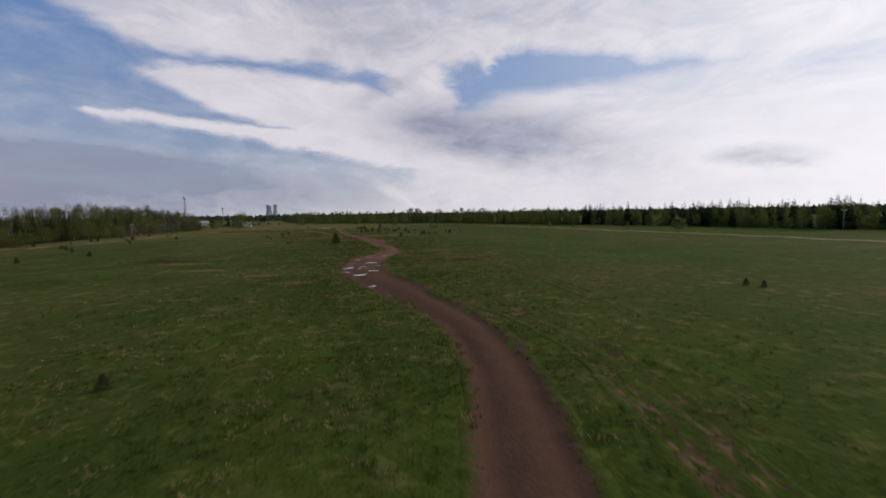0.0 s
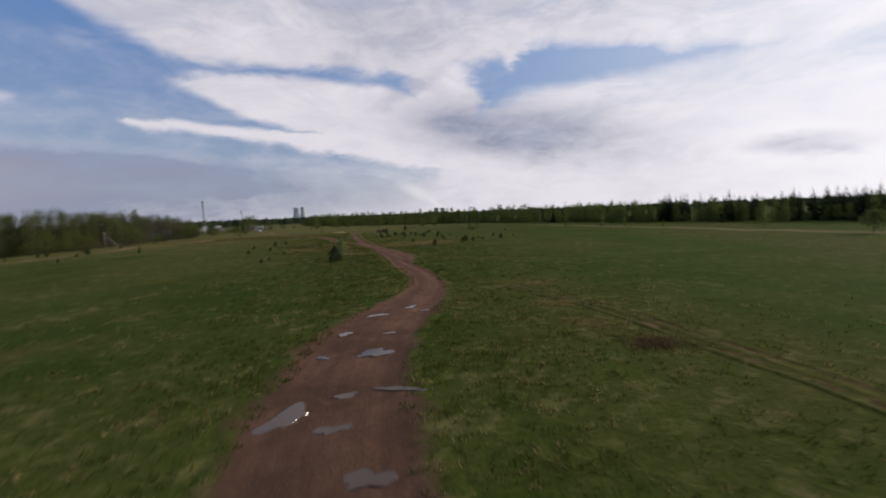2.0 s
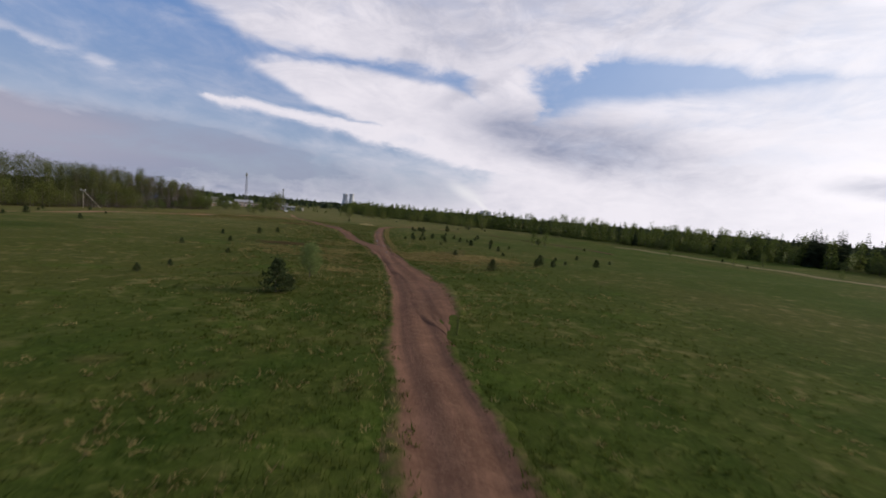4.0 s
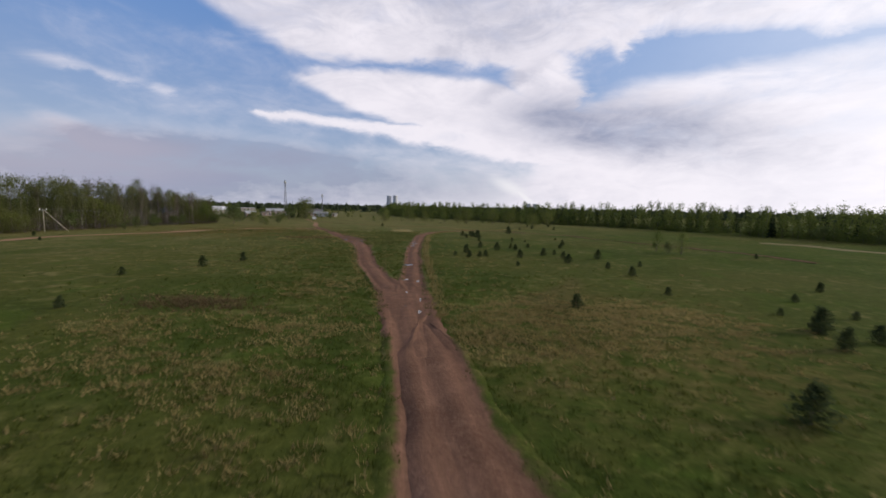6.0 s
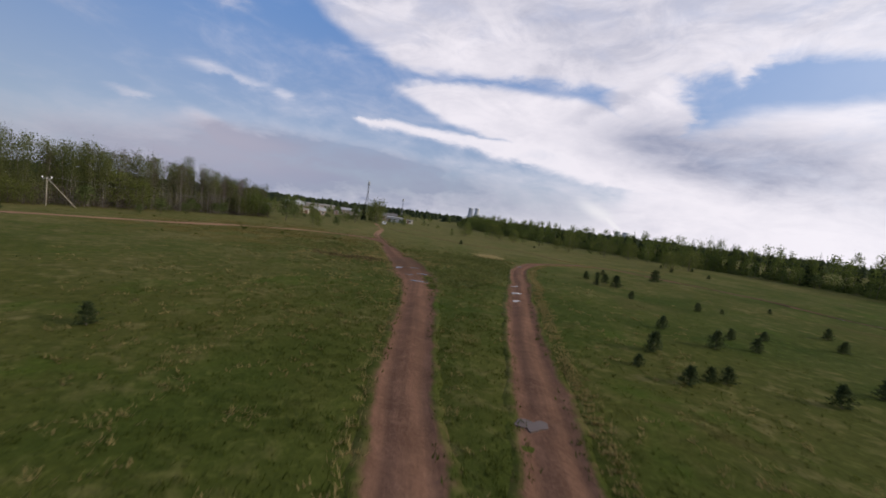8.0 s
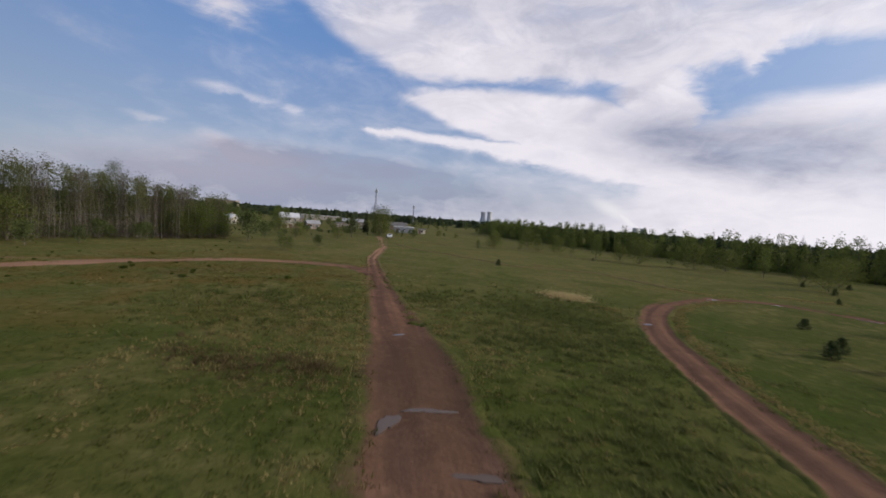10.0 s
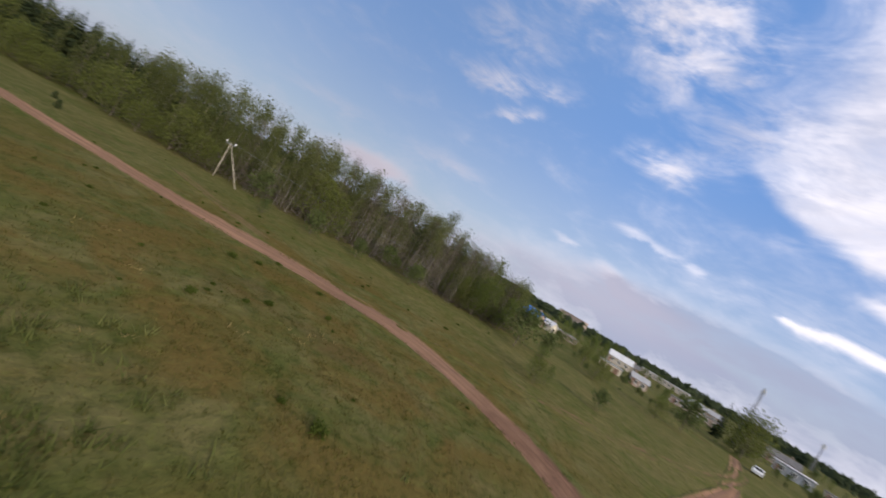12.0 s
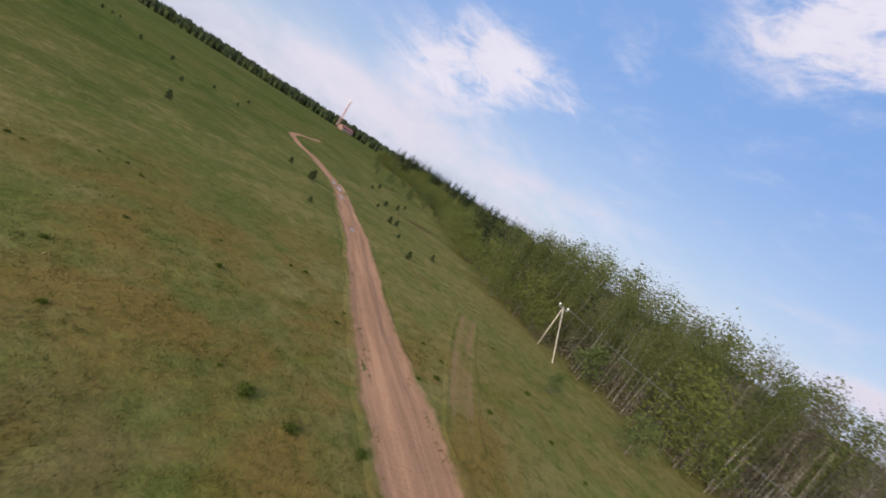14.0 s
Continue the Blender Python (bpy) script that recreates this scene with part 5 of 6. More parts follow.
def make_patches():
    """Beds of last year's straw, and brown heathy spots."""
    r = np.random.default_rng(21)
    straw, heath, small = [], [], []
    for x, y, rx, ry, count in ((-61, 229, 1.5, 1.0, 160), (-15, 45, 2.2, 1.2, 160), (-22, 52, 2.5, 1.2, 160), (-40, 66, 6, 1.5, 260), (-33, 58, 3, 1.2, 150),
                                (-20, 149, 9, 6, 2600), (-16, 153, 8, 3, 700), (-24, 143, 5, 3, 700), (-26, 141, 3.5, 2.0, 260), (-29, 126, 2.5, 1.6, 260), (-36, 141, 4, 4, 600), (-33, 133, 4, 4, 600), (-42, 152, 4, 5, 501), (-41, 134, 5, 4, 501), (-45, 138, 3, 2, 200), (1, 86, 3, 1.2, 150), (2, 76, 2, 1, 120), (-38, 262, 5, 1.5, 260), (-53, 253, 4, 1.0, 200)):
        heart = np.array([x, y]) + r.normal(0, 0.55, (count if count < 500 else count // 7, 2)) * (rx, ry)
        straw.append(heart if count < 500 else np.repeat(heart, 7, 0) + r.normal(0, 0.22, (len(heart) * 7, 2)) * (1.6, 1.0))
    for line, off, count in ((WEST_BRANCH, 1.7, 700), (EAST_BRANCH, -2.1, 2000), (MAIN_ROAD, 2.2, 350)):
        c = curve_through(line, 0.5)
        g = np.gradient(c, axis=0)
        g /= np.linalg.norm(g, axis=1)[:, None]
        k = r.integers(0, int(len(c) * 0.55), count) if line is not MAIN_ROAD else r.integers(int(len(c) * 0.5), len(c), count)
        straw.append(c[k] + np.stack([-g[k, 1], g[k, 0]], 1) * (off + r.normal(0, 0.30, count))[:, None])
    heap = np.array([-65.9, 232.1]) + r.normal(0, 0.5, (330, 2)) * (2.6, 1.8)
    tagged(blades_mesh("straw_heap", heap, r, 0.50 * r.uniform(0.3, 1.3, 330), 7, HEAP_STRAW, 1.1), "flattened pale heap of old straw in the meadow", "dry grass", kind="stuff")
    # loose tussocks of old grass over the whole flight
    flight = curve_through([(0, 4), (-4, 32), (-9, 62), (-19, 108), (-36, 151), (-55, 184), (-67, 203), (-74, 210)], 1.0)
    clump = flight[r.integers(0, len(flight), 2200)] + r.normal(0, 12, (2200, 2))
    straw.append(np.repeat(clump, 4, 0) + r.normal(0, 0.38, (8800, 2)))
    clump = np.array([-73.0, 205.0]) + r.normal(0, 1.0, (420, 2)) * (5.0, 6.0)
    straw.append(np.repeat(clump, 4, 0) + r.normal(0, 0.30, (1680, 2)))
    clump = np.array([-103.0, 208.0]) + r.normal(0, 1.0, (1500, 2)) * (11.0, 11.0)
    small.append(np.repeat(clump[:700], 5, 0) + r.normal(0, 0.3, (3500, 2)))
    small.append(np.repeat(clump[700:], 3, 0) + r.normal(0, 0.35, (2400, 2)))
    for x, y, rx, ry, count in ((-46.5, 143.5, 4.0, 2.0, 420), (-75, 197, 4.5, 1.5, 180), (-71.5, 199, 2, 1, 120), (5, 66, 1.5, 1.0, 160), (-47, 72, 5, 2, 300), (-148, 142, 5, 2, 250)):
        heath.append(np.array([x, y]) + r.normal(0, 0.6, (count, 2)) * (rx, ry))
    # long, lodged grass beside the road to the village
    tall = []
    for x, y, rx, ry, count in ((-62, 216, 7, 9, 620), (-66, 224, 8, 9, 420), (-56, 200, 4, 8, 260), (-84, 206, 8, 6, 320), (-76, 218, 3, 6, 160)):
        tall.append(np.array([x, y]) + r.normal(0, 0.6, (count, 2)) * (rx, ry))
    tall = np.repeat(np.concatenate(tall), 3, 0)
    tall = tall + r.normal(0, 0.22, tall.shape)
    tall = tall[road_gap(tall[:, 0], tall[:, 1], BARE) > 0.25]
    tagged(blades_mesh("long_grass", tall, r, 0.22 * r.uniform(0.6, 1.4, len(tall)), 7, LONG_GRASS, 1.5), "lodged tufts of longer green and yellowish grass", "grass", kind="stuff")
    for name, some, mat, high, label in (("straw_patches", straw, STRAW, 0.13, "matted straw-coloured beds of last year's grass"), ("dry_sward", small, SWARD, 0.06, "short mottled olive and brown dry sward"), ("heath_patches", heath, HEATH, 0.22, "brown heathy patches of dead stalks")):
        p = np.concatenate(some)
        p = p[road_gap(p[:, 0], p[:, 1], BARE) > 0.05]
        tagged(blades_mesh(name, p, r, high * r.uniform(0.6, 1.3, len(p)), 6, mat, 1.3), label, "dry grass", kind="stuff")


make_grass()
make_patches()

# ---- power line, masts and towers ----


def make_pole(x, y, height, brace=None, wires=()):
    """A round pole with a short cross-arm and insulators, perhaps with a leaning brace."""
    z = float(ground_z(x, y))
    pole = new("utility_pole")
    pole.matrix_basis = pose(x, y, z)
    bm = bmesh.new()
    tube(bm, (0, 0, -0.3), (0, 0, height), 0.085, 0.065, 10)
    part("mast", bm, POLE_WOOD, pole, smooth=True)
    if brace:
        bm = bmesh.new()
        tube(bm, (brace[0], brace[1], float(ground_z(x + brace[0], y + brace[1])) - z - 0.3), (0.05 * brace[0], 0.05 * brace[1], height * 0.93), 0.08, 0.065, 10)
        part("brace", bm, POLE_WOOD, pole, smooth=True)
    bm = bmesh.new()
    box(bm, 0, 0, height - 0.25, 0.12, 1.5, 0.12, 0.015)
    part("cross_arm", bm, STEEL, pole)
    for off in (-0.68, 0.68):
        bm = bmesh.new()
        tube(bm, (0, off, height - 0.20), (0, off, height - 0.02), 0.03, 0.03, 8)
        tube(bm, (0, off, height - 0.05), (0, off, height + 0.14), 0.13, 0.09, 10)
        part("insulator", bm, PORCELAIN, pole, "white porcelain insulator")
    for k, end in enumerate(wires):
        bm = bmesh.new()
        a, b = Vector((0, -0.68 + 1.36 * k, height + 0.12)), Vector((end[0] - x, end[1] - y, end[2] - z))
        last = a
        for q in range(1, 13):
            t = q / 12
            here = a.lerp(b, t) - Vector((0, 0, 1.0 * 4 * t * (1 - t)))
            tube(bm, last, here, 0.008, 0.008, 4)
            last = here
        part("wire", bm, STEEL, pole, "thin sagging overhead wire")
    tagged(pole, "weathered wooden power pole" + (" with a leaning brace" if brace else "") + " by the wood", "power pole", "power poles")


make_pole(-143.6, 188.8, 5.7, (1.6, 4.3), ((-147.5, 240.0, 5.6), (-148.7, 240.0, 5.5)))
make_pole(124, 101, 7.0)
make_pole(128, 128, 6.6)


def make_lattice(x, y, height, base, mat, label, head=0.0):
    """A guyless lattice mast: four legs, horizontals and diagonals, antennas at the top."""
    mast = new("lattice_mast")
    mast.matrix_basis = pose(x, y, float(ground_z(x, y)), 0, 0, 20)
    top = base * 0.28
    corners = [(1, 1), (-1, 1), (-1, -1), (1, -1)]

    def at(c, t):
        r = base + (top - base) * min(1, t * 1.3)
        return Vector((c[0] * r / 2, c[1] * r / 2, height * t))

    for c in corners:
        bm = bmesh.new()
        for k in range(10):
            tube(bm, at(c, k / 10), at(c, (k + 1) / 10), 0.13, 0.13, 5)
        part("leg", bm, mat, mast)
    for k in range(10):
        bm = bmesh.new()
        for q in range(4):
            a, b = corners[q], corners[(q + 1) % 4]
            tube(bm, at(a, k / 10), at(b, (k + 1) / 10), 0.07, 0.07, 4)
            tube(bm, at(a, (k + 1) / 10), at(b, (k + 1) / 10), 0.07, 0.07, 4)
        part("bracing", bm, mat, mast)
    for k in range(6):
        bm = bmesh.new()
        a = k * 1.05
        box(bm, math.cos(a) * (0.7 + head), math.sin(a) * (0.7 + head), height * (0.90 + 0.03 * (k % 3)), 0.5, 0.35, 2.4, 0.05)
        part("antenna", bm, PORCELAIN, mast, "pale panel antenna")
    tagged(mast, label, "mast")


RED_STEEL = material("red_steel", weathered((0.42, 0.12, 0.08), (0.5, 0.42, 0.40), 0.25, 0.6))
make_lattice(-337, 532, 36.0, 3.4, STEEL, "tall grey lattice communications mast among trees", 0.5)
make_lattice(-292, 540, 20.0, 1.2, STEEL, "thin grey lattice mast beyond the village")
make_lattice(-200, -150, 26.0, 2.6, RED_STEEL, "red and white lattice mast before dark woods")


def make_cooling_tower(x, y, z, height, radius, label):
    """A hollow concrete shell, waisted below its rim, on raking legs."""
    tower = new("cooling_tower")
    tower.matrix_basis = pose(x, y, z)
    rings, sides, verts = 15, 40, []
    for shell in (1.0, 0.965):
        for k in range(rings):
            t = k / (rings - 1)
            r = radius * (0.60 + 0.40 * (abs(t - 0.76) / 0.76) ** 1.7 + (0.02 if t > 0.97 else 0)) * shell
            verts += [(math.cos(6.28318 * q / sides) * r, math.sin(6.28318 * q / sides) * r, height * (0.07 + 0.93 * t)) for q in range(sides)]
    faces = []
    for shell in range(2):
        for k in range(rings - 1):
            for q in range(sides):
                a, b = shell * rings * sides + k * sides + q, shell * rings * sides + k * sides + (q + 1) % sides
                faces.append((a, b, b + sides, a + sides) if shell == 0 else (a, a + sides, b + sides, b))
    top, inner = (rings - 1) * sides, rings * sides + (rings - 1) * sides
    faces += [(top + q, top + (q + 1) % sides, inner + (q + 1) % sides, inner + q) for q in range(sides)]
    mesh_object("shell", verts, faces, TOWER_SHELL, tower, smooth=True)
    for q in range(20):
        bm = bmesh.new()
        a = 6.28318 * q / 20
        tube(bm, (math.cos(a) * radius * 1.03, math.sin(a) * radius * 1.03, -1), (math.cos(a + 0.12) * radius, math.sin(a + 0.12) * radius, height * 0.08), 0.6, 0.6, 5)
        part("leg", bm, TOWER_SHELL, tower)
    tagged(tower, label, "cooling tower", "power station cooling towers")


for dx, dy, high in ((-20, 0, 72), (20, 14, 74)):
    make_cooling_tower(-1194 + 1.1 * dx, 2833 + dy, -4, high * 1.22, 26, "hazy grey concrete cooling tower on the horizon")
for dx, dy, high in ((-28, 0, 58), (22, 30, 57)):
    make_cooling_tower(-226 + dx, 3375 + dy, -14, 1.1 * high, 33, "pale concrete cooling tower with a plume of steam")


# ---- village ----
PALE_WALL = material("pale_render", weathered((0.40, 0.36, 0.30), (0.28, 0.25, 0.21)))
CREAM_WALL = material("cream_render", weathered((0.62, 0.56, 0.45), (0.45, 0.40, 0.32)))
GREY_WALL = material("grey_block_wall", weathered((0.30, 0.32, 0.35), (0.22, 0.23, 0.25)))
BRICK_WALL = material("old_brick", weathered((0.34, 0.26, 0.21), (0.25, 0.20, 0.17)))
WOOD_WALL = material("wooden_wall", weathered((0.26, 0.20, 0.14), (0.16, 0.12, 0.09)))
WHITE_ROOF = material("white_metal_roof", weathered((0.62, 0.62, 0.62), (0.45, 0.45, 0.46), 0.5, 0.6))
DARK_ROOF = material("dark_felt_roof", weathered((0.10, 0.095, 0.095), (0.17, 0.16, 0.15)))
BLUE_ROOF = material("blue_metal_roof", weathered((0.03, 0.19, 0.62), (0.04, 0.16, 0.48), 0.5, 0.45))
RED_ROOF = material("red_roof", weathered((0.17, 0.060, 0.050), (0.12, 0.05, 0.045), 0.5))
GREY_ROOF = material("grey_slate_roof", weathered((0.34, 0.34, 0.35), (0.25, 0.25, 0.25)))
DARK_GLASS = material("dark_glass", weathered((0.03, 0.035, 0.04), (0.05, 0.055, 0.06), 3.0, 0.1))
WHITE_TRIM = material("white_trim", weathered((0.74, 0.73, 0.70), (0.6, 0.58, 0.55), 2.0))
RUSTY = material("rusty_door", weathered((0.22, 0.13, 0.09), (0.15, 0.09, 0.07), 1.5))


HOUSES = []


def make_house(x, y, turn, long, deep, wall_h, rise, wall_mat, roof_mat, label, name="house", windows=3, doors=1, garage=False, category="house"):
    """Walls with recessed windows and doors under a pitched (or flat) roof with overhang and chimney."""
    house = new(name)
    HOUSES.append((x, y))
    house.matrix_basis = pose(x, y, float(ground_z(x, y)) - 0.15, 0, 0, turn)
    bm = bmesh.new()
    box(bm, 0, 0, wall_h / 2, long, deep, wall_h, 0.03)
    if rise:
        for side in (-1, 1):
            a = [bm.verts.new((side * long / 2, -deep / 2, wall_h)), bm.verts.new((side * long / 2, deep / 2, wall_h)), bm.verts.new((side * long / 2, 0, wall_h + rise))]
            bm.faces.new(a if side > 0 else a[::-1])
    part("wall", bm, wall_mat, house)
    bm = bmesh.new()
    if rise:
        slope = math.atan2(rise, deep / 2)
        run = math.hypot(rise, deep / 2) + 0.45
        for side in (-1, 1):
            turned = Matrix.Rotation(side * -slope, 4, "X")
            box(bm, 0, side * (deep / 4 + 0.16), wall_h + rise / 2 + 0.02, long + 0.7, run, 0.12, 0.02, turned)
    else:
        box(bm, 0, 0, wall_h + 0.10, long + 0.5, deep + 0.5, 0.22, 0.03)
    roof = part("roof", bm, roof_mat, house)
    if rise and not garage:
        bm = bmesh.new()
        box(bm, long * 0.22, deep * 0.08, wall_h + rise + 0.25, 0.5, 0.5, 1.3, 0.03)
        part("chimney", bm, BRICK_WALL, roof)
    for face in (-1, 1):
        for k in range(windows):
            wx = (k + 0.5) / windows * long * 0.9 - long * 0.45
            if garage and face == -1:
                bm = bmesh.new()
                box(bm, wx, face * deep / 2, wall_h * 0.42, long / windows * 0.66, 0.10, wall_h * 0.78, 0.02)
                part("garage_door", bm, RUSTY, house, "rust-brown metal garage door")
                continue
            bm = bmesh.new()
            box(bm, wx, face * deep / 2, wall_h * 0.58, 1.25, 0.16, 1.35, 0.02)
            window = part("window", bm, WHITE_TRIM, house)
            bm = bmesh.new()
            for half in (-0.29, 0.29):
                box(bm, wx + half, face * (deep / 2 + 0.05), wall_h * 0.58, 0.50, 0.08, 1.12, 0.01)
            part("pane", bm, DARK_GLASS, window)
    for side in (-1, 1):
        bm = bmesh.new()
        box(bm, side * long / 2, 0, wall_h * 0.55, 0.16, 1.2, 1.3, 0.02)
        window = part("window", bm, WHITE_TRIM, house)
        bm = bmesh.new()
        box(bm, side * (long / 2 + 0.05), 0, wall_h * 0.55, 0.08, 1.0, 1.1, 0.01)
        part("pane", bm, DARK_GLASS, window)
    if doors and not garage:
        bm = bmesh.new()
        box(bm, -long * 0.46 + 0.6, -deep / 2 - 0.02, 1.05, 0.9, 0.14, 2.05, 0.02)
        part("door", bm, RUSTY, house)
    tagged(house, label, category)
    return house


make_house(-211, 291, 55, 9, 5, 2.3, 0, BRICK_WALL, GREY_ROOF, "low brown shed with a grey flat roof at the village edge", "shed", 3, category="shed")
make_house(-236, 334, 55, 10, 7, 3.0, 2.2, PALE_WALL, WHITE_ROOF, "village house with a bright white metal roof")
make_house(-189, 296, 52, 7, 4, 2.2, 0, CREAM_WALL, GREY_ROOF, "row of cream garages with rusty doors", "garage_row", 3, garage=True, category="garages")
make_house(-184, 303, 60, 5, 4, 2.4, 1.2, BRICK_WALL, GREY_ROOF, "small brick outbuilding with a grey roof", "outbuilding", 2, category="outbuilding")
make_house(-208, 275, 30, 7, 5, 2.5, 2.0, BRICK_WALL, BLUE_ROOF, "house with a bright blue metal roof")
make_house(-206, 281, 30, 4, 4, 2.4, 1.4, CREAM_WALL, WHITE_ROOF, "pale gabled annexe beside the blue-roofed house", windows=1)
make_house(-428, 416, 40, 26, 12, 11, 0, BRICK_WALL, GREY_ROOF, "grey flat-roofed apartment block above the trees", "apartment_block", 8, category="apartment block")
make_house(-308, 426, 42, 30, 8, 3.6, 0, PALE_WALL, WHITE_ROOF, "long pale warehouse with a light roof", "warehouse", 9, category="warehouse")
make_house(-196, 338, 46, 16, 6, 2.5, 0, BRICK_WALL, DARK_ROOF, "long grey-brown storage building with a dark roof", "storage_building", 6, category="storage building")
make_house(-215, 362, 44, 12, 6, 2.8, 1.4, WOOD_WALL, GREY_ROOF, "dark wooden house with a grey slate roof")
make_house(-186, 366, 40, 9, 6, 2.8, 1.6, BRICK_WALL, DARK_ROOF, "brown brick house with a dark roof")
make_house(-168, 346, 36, 9, 6, 2.9, 0, GREY_WALL, WHITE_ROOF, "low grey building with a flat white roof", "workshop", 3, category="workshop")
make_house(-160.5, 350, 36, 3.5, 4, 2.4, 0, CREAM_WALL, DARK_ROOF, "small pale hut beside the workshop", "hut", 1, category="hut")
make_house(-252, 352, 52, 9, 6, 2.6, 1.6, WOOD_WALL, DARK_ROOF, "weathered wooden cottage among bushes", "cottage")
make_house(-205, -140, 20, 12, 7, 3.5, 1.5, RUSTY, RED_ROOF, "red-brown station building under the far mast", "station", 4, category="building")

CAR_WHITE = material("white_car_paint", weathered((0.78, 0.78, 0.78), (0.66, 0.65, 0.63), 2.0, 0.25))
RUBBER = material("tyre_rubber", weathered((0.02, 0.02, 0.02), (0.035, 0.033, 0.03), 5.0))
LAMP = material("lamp_glass", weathered((0.6, 0.6, 0.58), (0.45, 0.43, 0.4), 8.0, 0.15))


def make_car(x, y, turn, label):
    """A saloon: body with bonnet, cabin and boot, glass, lamps and four wheels."""
    car = new("parked_car")
    car.matrix_basis = pose(x, y, float(ground_z(x, y)) + 0.02, 0, 0, turn)
    side = [(-2.1, 0.35), (-2.15, 0.75), (-1.95, 0.92), (-1.35, 0.98), (-0.75, 1.42), (0.55, 1.45), (1.15, 1.0), (2.0, 0.86), (2.15, 0.7), (2.1, 0.35)]
    bm = bmesh.new()
    rows = []
    for yy, squeeze in ((-0.84, 0.94), (-0.80, 1.0), (0.80, 1.0), (0.84, 0.94)):
        rows.append([bm.verts.new((px, yy * (0.84 if pz > 1.1 else 1.0), 0.35 + (pz - 0.35) * squeeze)) for px, pz in side])
    for a, b in zip(rows, rows[1:]):
        for k in range(len(side)):
            bm.faces.new((a[k], a[(k + 1) % len(side)], b[(k + 1) % len(side)], b[k]))
    bm.faces.new(rows[0][::-1])
    bm.faces.new(rows[-1])
    bmesh.ops.recalc_face_normals(bm, faces=bm.faces)
    part("body", bm, CAR_WHITE, car)
    for yy in (-0.80, 0.80):
        bm = bmesh.new()
        quad = [bm.verts.new(p) for p in ((-1.12, yy * 1.0, 1.03), (0.95, yy * 1.0, 1.03), (0.5, yy * 0.87, 1.36), (-0.68, yy * 0.87, 1.36))]
        bm.faces.new(quad)
        bmesh.ops.solidify(bm, geom=bm.faces[:], thickness=0.05)
        part("side_window", bm, DARK_GLASS, car)
    for front, a, b in ((1, (1.14, 1.02), (0.62, 1.40)), (-1, (-1.33, 1.01), (-0.80, 1.38))):
        bm = bmesh.new()
        bm.faces.new([bm.verts.new(p) for p in ((a[0] + 0.03 * front, -0.68, a[1]), (a[0] + 0.03 * front, 0.68, a[1]), (b[0] + 0.03 * front, 0.58, b[1]), (b[0] + 0.03 * front, -0.58, b[1]))])
        bmesh.ops.solidify(bm, geom=bm.faces[:], thickness=0.03)
        part("windscreen" if front > 0 else "rear_window", bm, DARK_GLASS, car)
    for px in (-1.3, 1.3):
        for py in (-0.80, 0.80):
            bm = bmesh.new()
            tube(bm, (px, py - 0.10, 0.31), (px, py + 0.10, 0.31), 0.31, 0.31, 20)
            wheel = part("wheel", bm, RUBBER, car)
            bm = bmesh.new()
            tube(bm, (px, py - 0.11, 0.31), (px, py + 0.11, 0.31), 0.19, 0.19, 14)
            part("rim", bm, STEEL, wheel)
    for py in (-0.6, 0.6):
        bm = bmesh.new()
        box(bm, 2.12, py, 0.68, 0.08, 0.34, 0.14, 0.02)
        part("headlight", bm, LAMP, car)
    tagged(car, label, "car", "parked cars")


make_car(-139.5, 296.5, 125, "white saloon parked where the track meets the village")
make_car(118, 94, 40, "white saloon parked before the dark spruces")

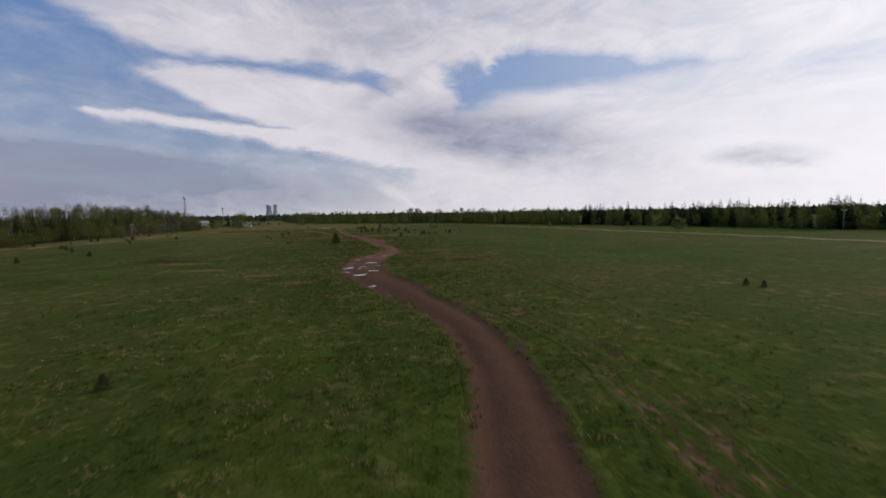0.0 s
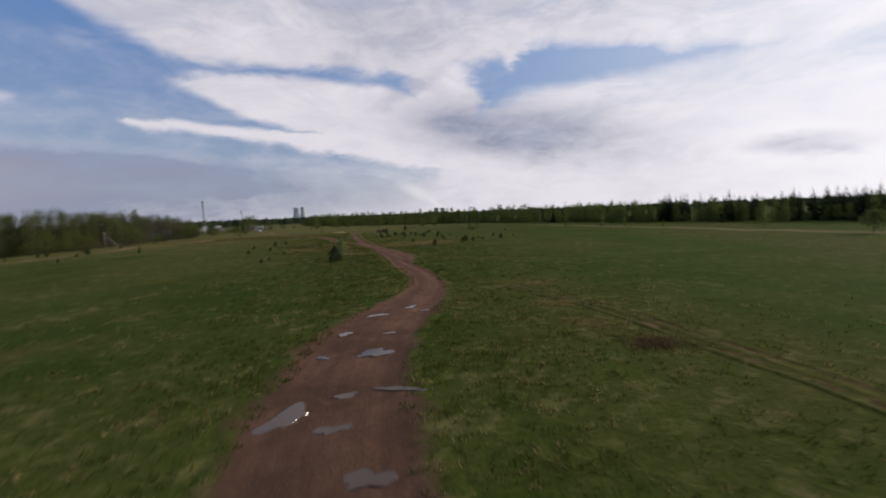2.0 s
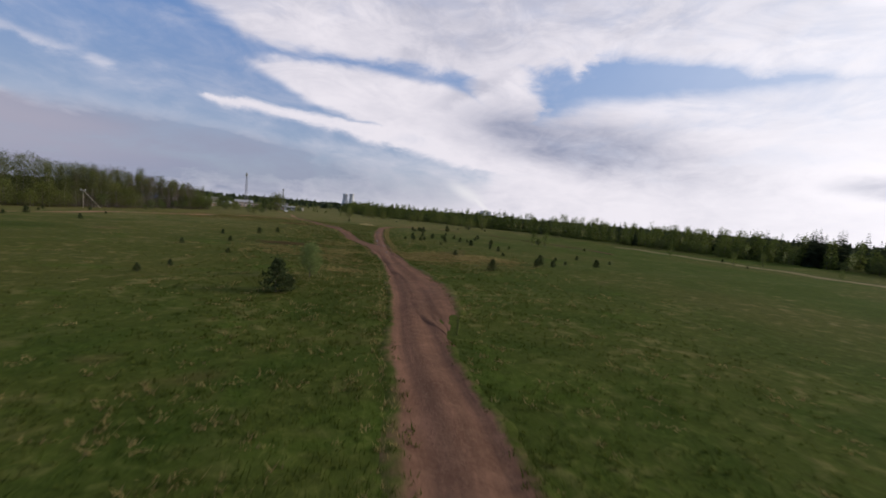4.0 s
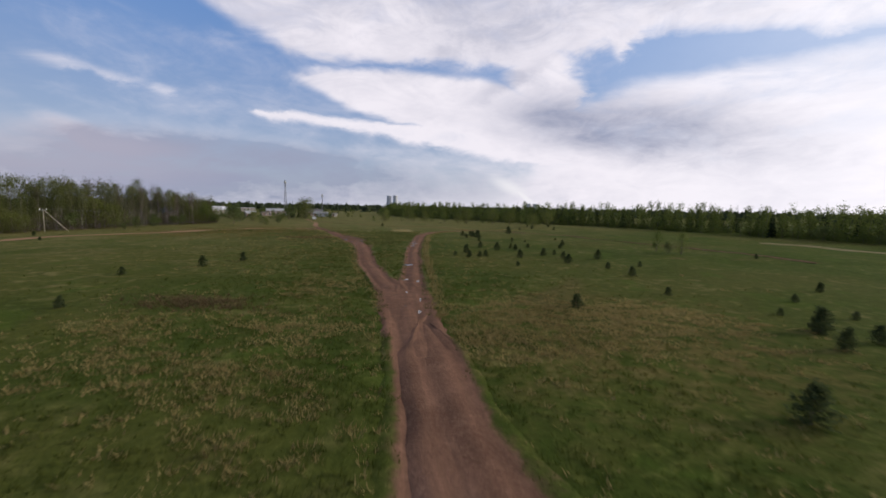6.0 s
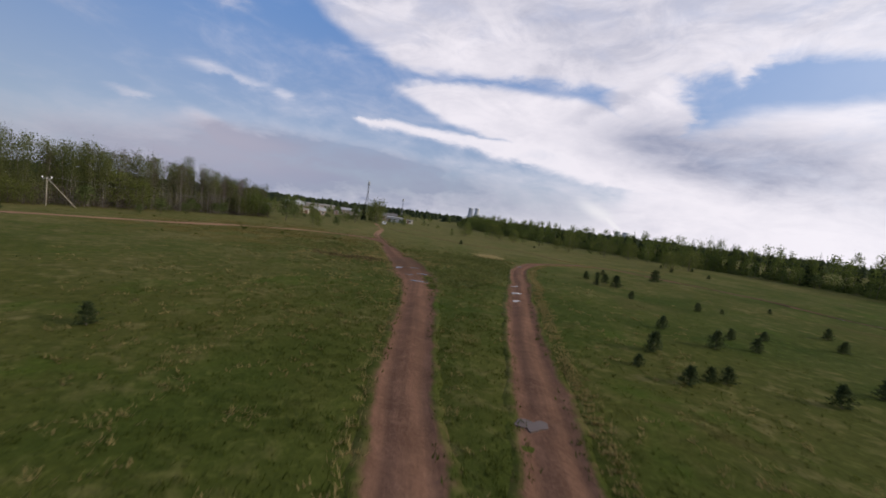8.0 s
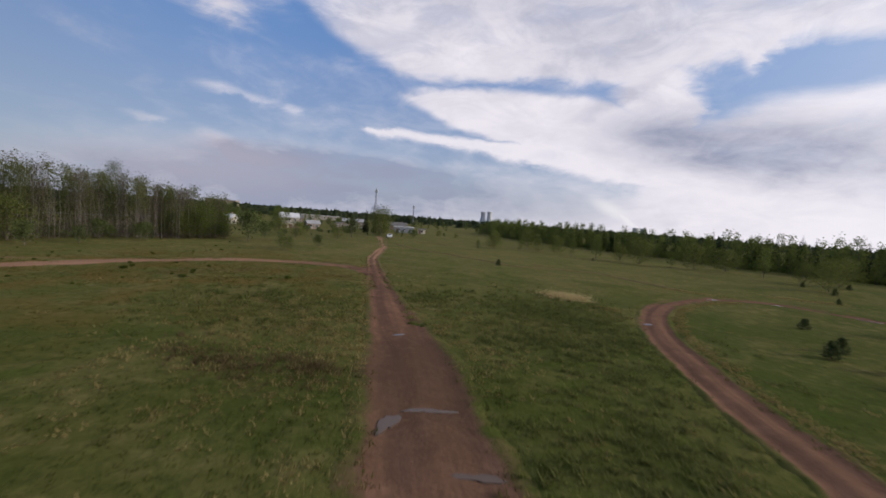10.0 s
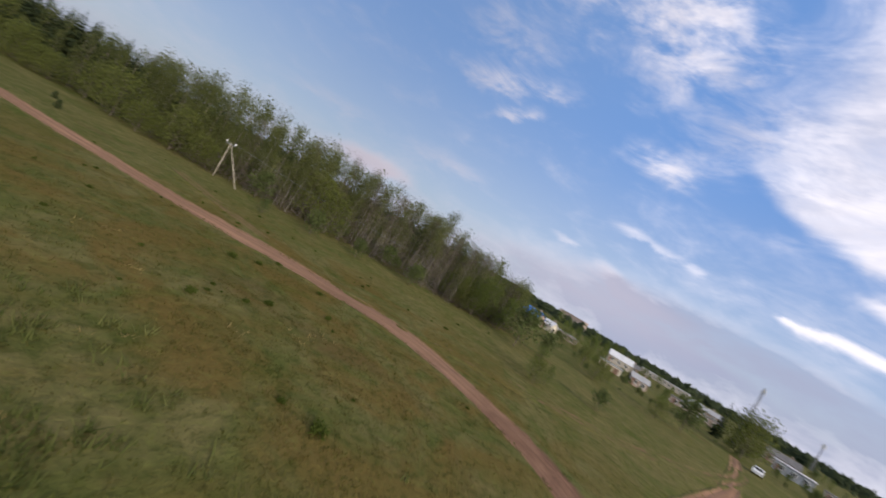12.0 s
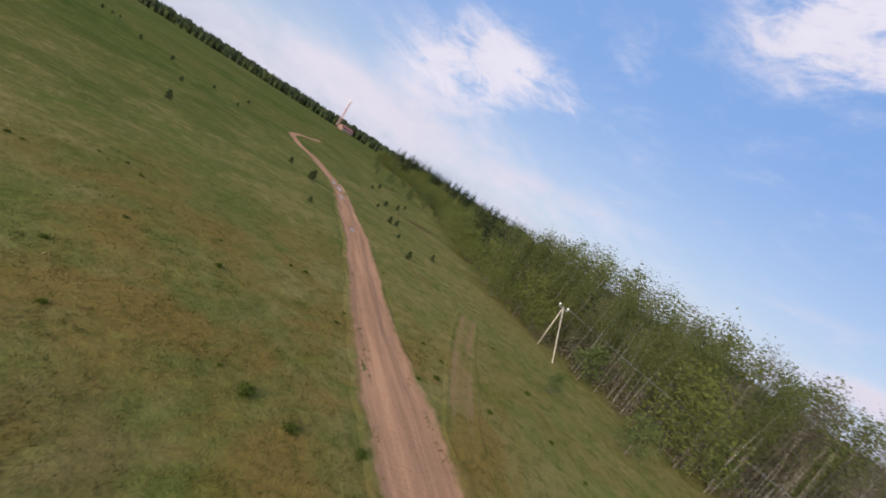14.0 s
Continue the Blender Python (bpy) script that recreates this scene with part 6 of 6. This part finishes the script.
# far woods south, beyond the meadow
south = along([(-380, 10), (-330, -70), (-250, -130), (-150, -165), (-40, -190), (80, -190)], 5.0)
for row in range(2):
    for x, y in south:
        if rng.random() < 0.12:
            continue
        if row == 0 and rng.random() < 0.5:
            light_aspens.put(rng, x + rng.uniform(-2, 2), y + rng.uniform(2, 10), rng.uniform(0.5, 0.8))
        packed.append((x + rng.uniform(-2, 2), y - 8 * row + rng.uniform(-3, 3), rng.uniform(0.60, 0.82), rng.uniform(0, 6.28)))
pack_spruces(packed)
for k in range(34):
    willows.put(rng, -170 + rng.uniform(-22, 14), 92 + rng.uniform(-34, 26), rng.uniform(0.5, 1.1))

# scrub and rough growth between the meadow and the village
for k in range(40):
    x, y = -150 - rng.uniform(0, 1) * 55, 258 + rng.uniform(0, 1) * 70
    if road_gap([x], [y])[0] > 1.0 and min(math.hypot(x - hx, y - hy) for hx, hy in HOUSES) > 6.0:
        willows.put(rng, x, y, rng.uniform(0.25, 0.5))

# trees and bushes between and behind the village houses
for k in range(50):
    x, y = -200 - rng.uniform(0, 1) * 110, 340 + rng.uniform(0, 1) * 110
    if min(math.hypot(x - hx, y - hy) for hx, hy in HOUSES) > 8.5:
        (light_aspens if rng.random() < 0.6 else willows).put(rng, x, y, rng.uniform(0.5, 0.9))
for x, y, size in ((-222, 289, 1.0), (-226, 294, 1.1), (-230, 300, 0.9), (-219, 297, 0.9), (-216, 302, 1.0), (-238, 306, 1.1), (-248, 318, 1.0), (-201, 300, 0.7)):
    light_aspens.put(rng, x, y, size)

# the bushes and trees that stand before the village
for x, y, size in ((-171, 275, 1.35), (-174, 277.5, 1.45), (-168.5, 277, 1.1), (-154.6, 285, 0.74), (-156.2, 287, 0.6), (-120.4, 236.6, 0.52), (-119.4, 238, 0.42)):
    light_aspens.put(rng, x, y, size)
for x, y, size in ((-151, 306, 1.45), (-154, 308.5, 1.25), (-117.5, 235.6, 0.35), (-146, 262, 0.8), (-149, 266, 0.6), (-140.5, 272.5, 0.55), (-160, 268, 0.8), (-194, 285, 0.5), (-199, 283, 0.55)):
    sallows.put(rng, x, y, size)
spruces.put(rng, -165, 314, 0.66)
spruces.put(rng, -163, 317, 0.5)

# every model stands somewhere in the woods
for stand in (birches, bare_birches, aspens, light_aspens, sallows, willows, spruces, pines, weeds):
    for k, used in enumerate(stand.used):
        if not used:
            stand.put(rng, -168 - 3 * k, 212 + 2 * k, 0.8, pick=k)
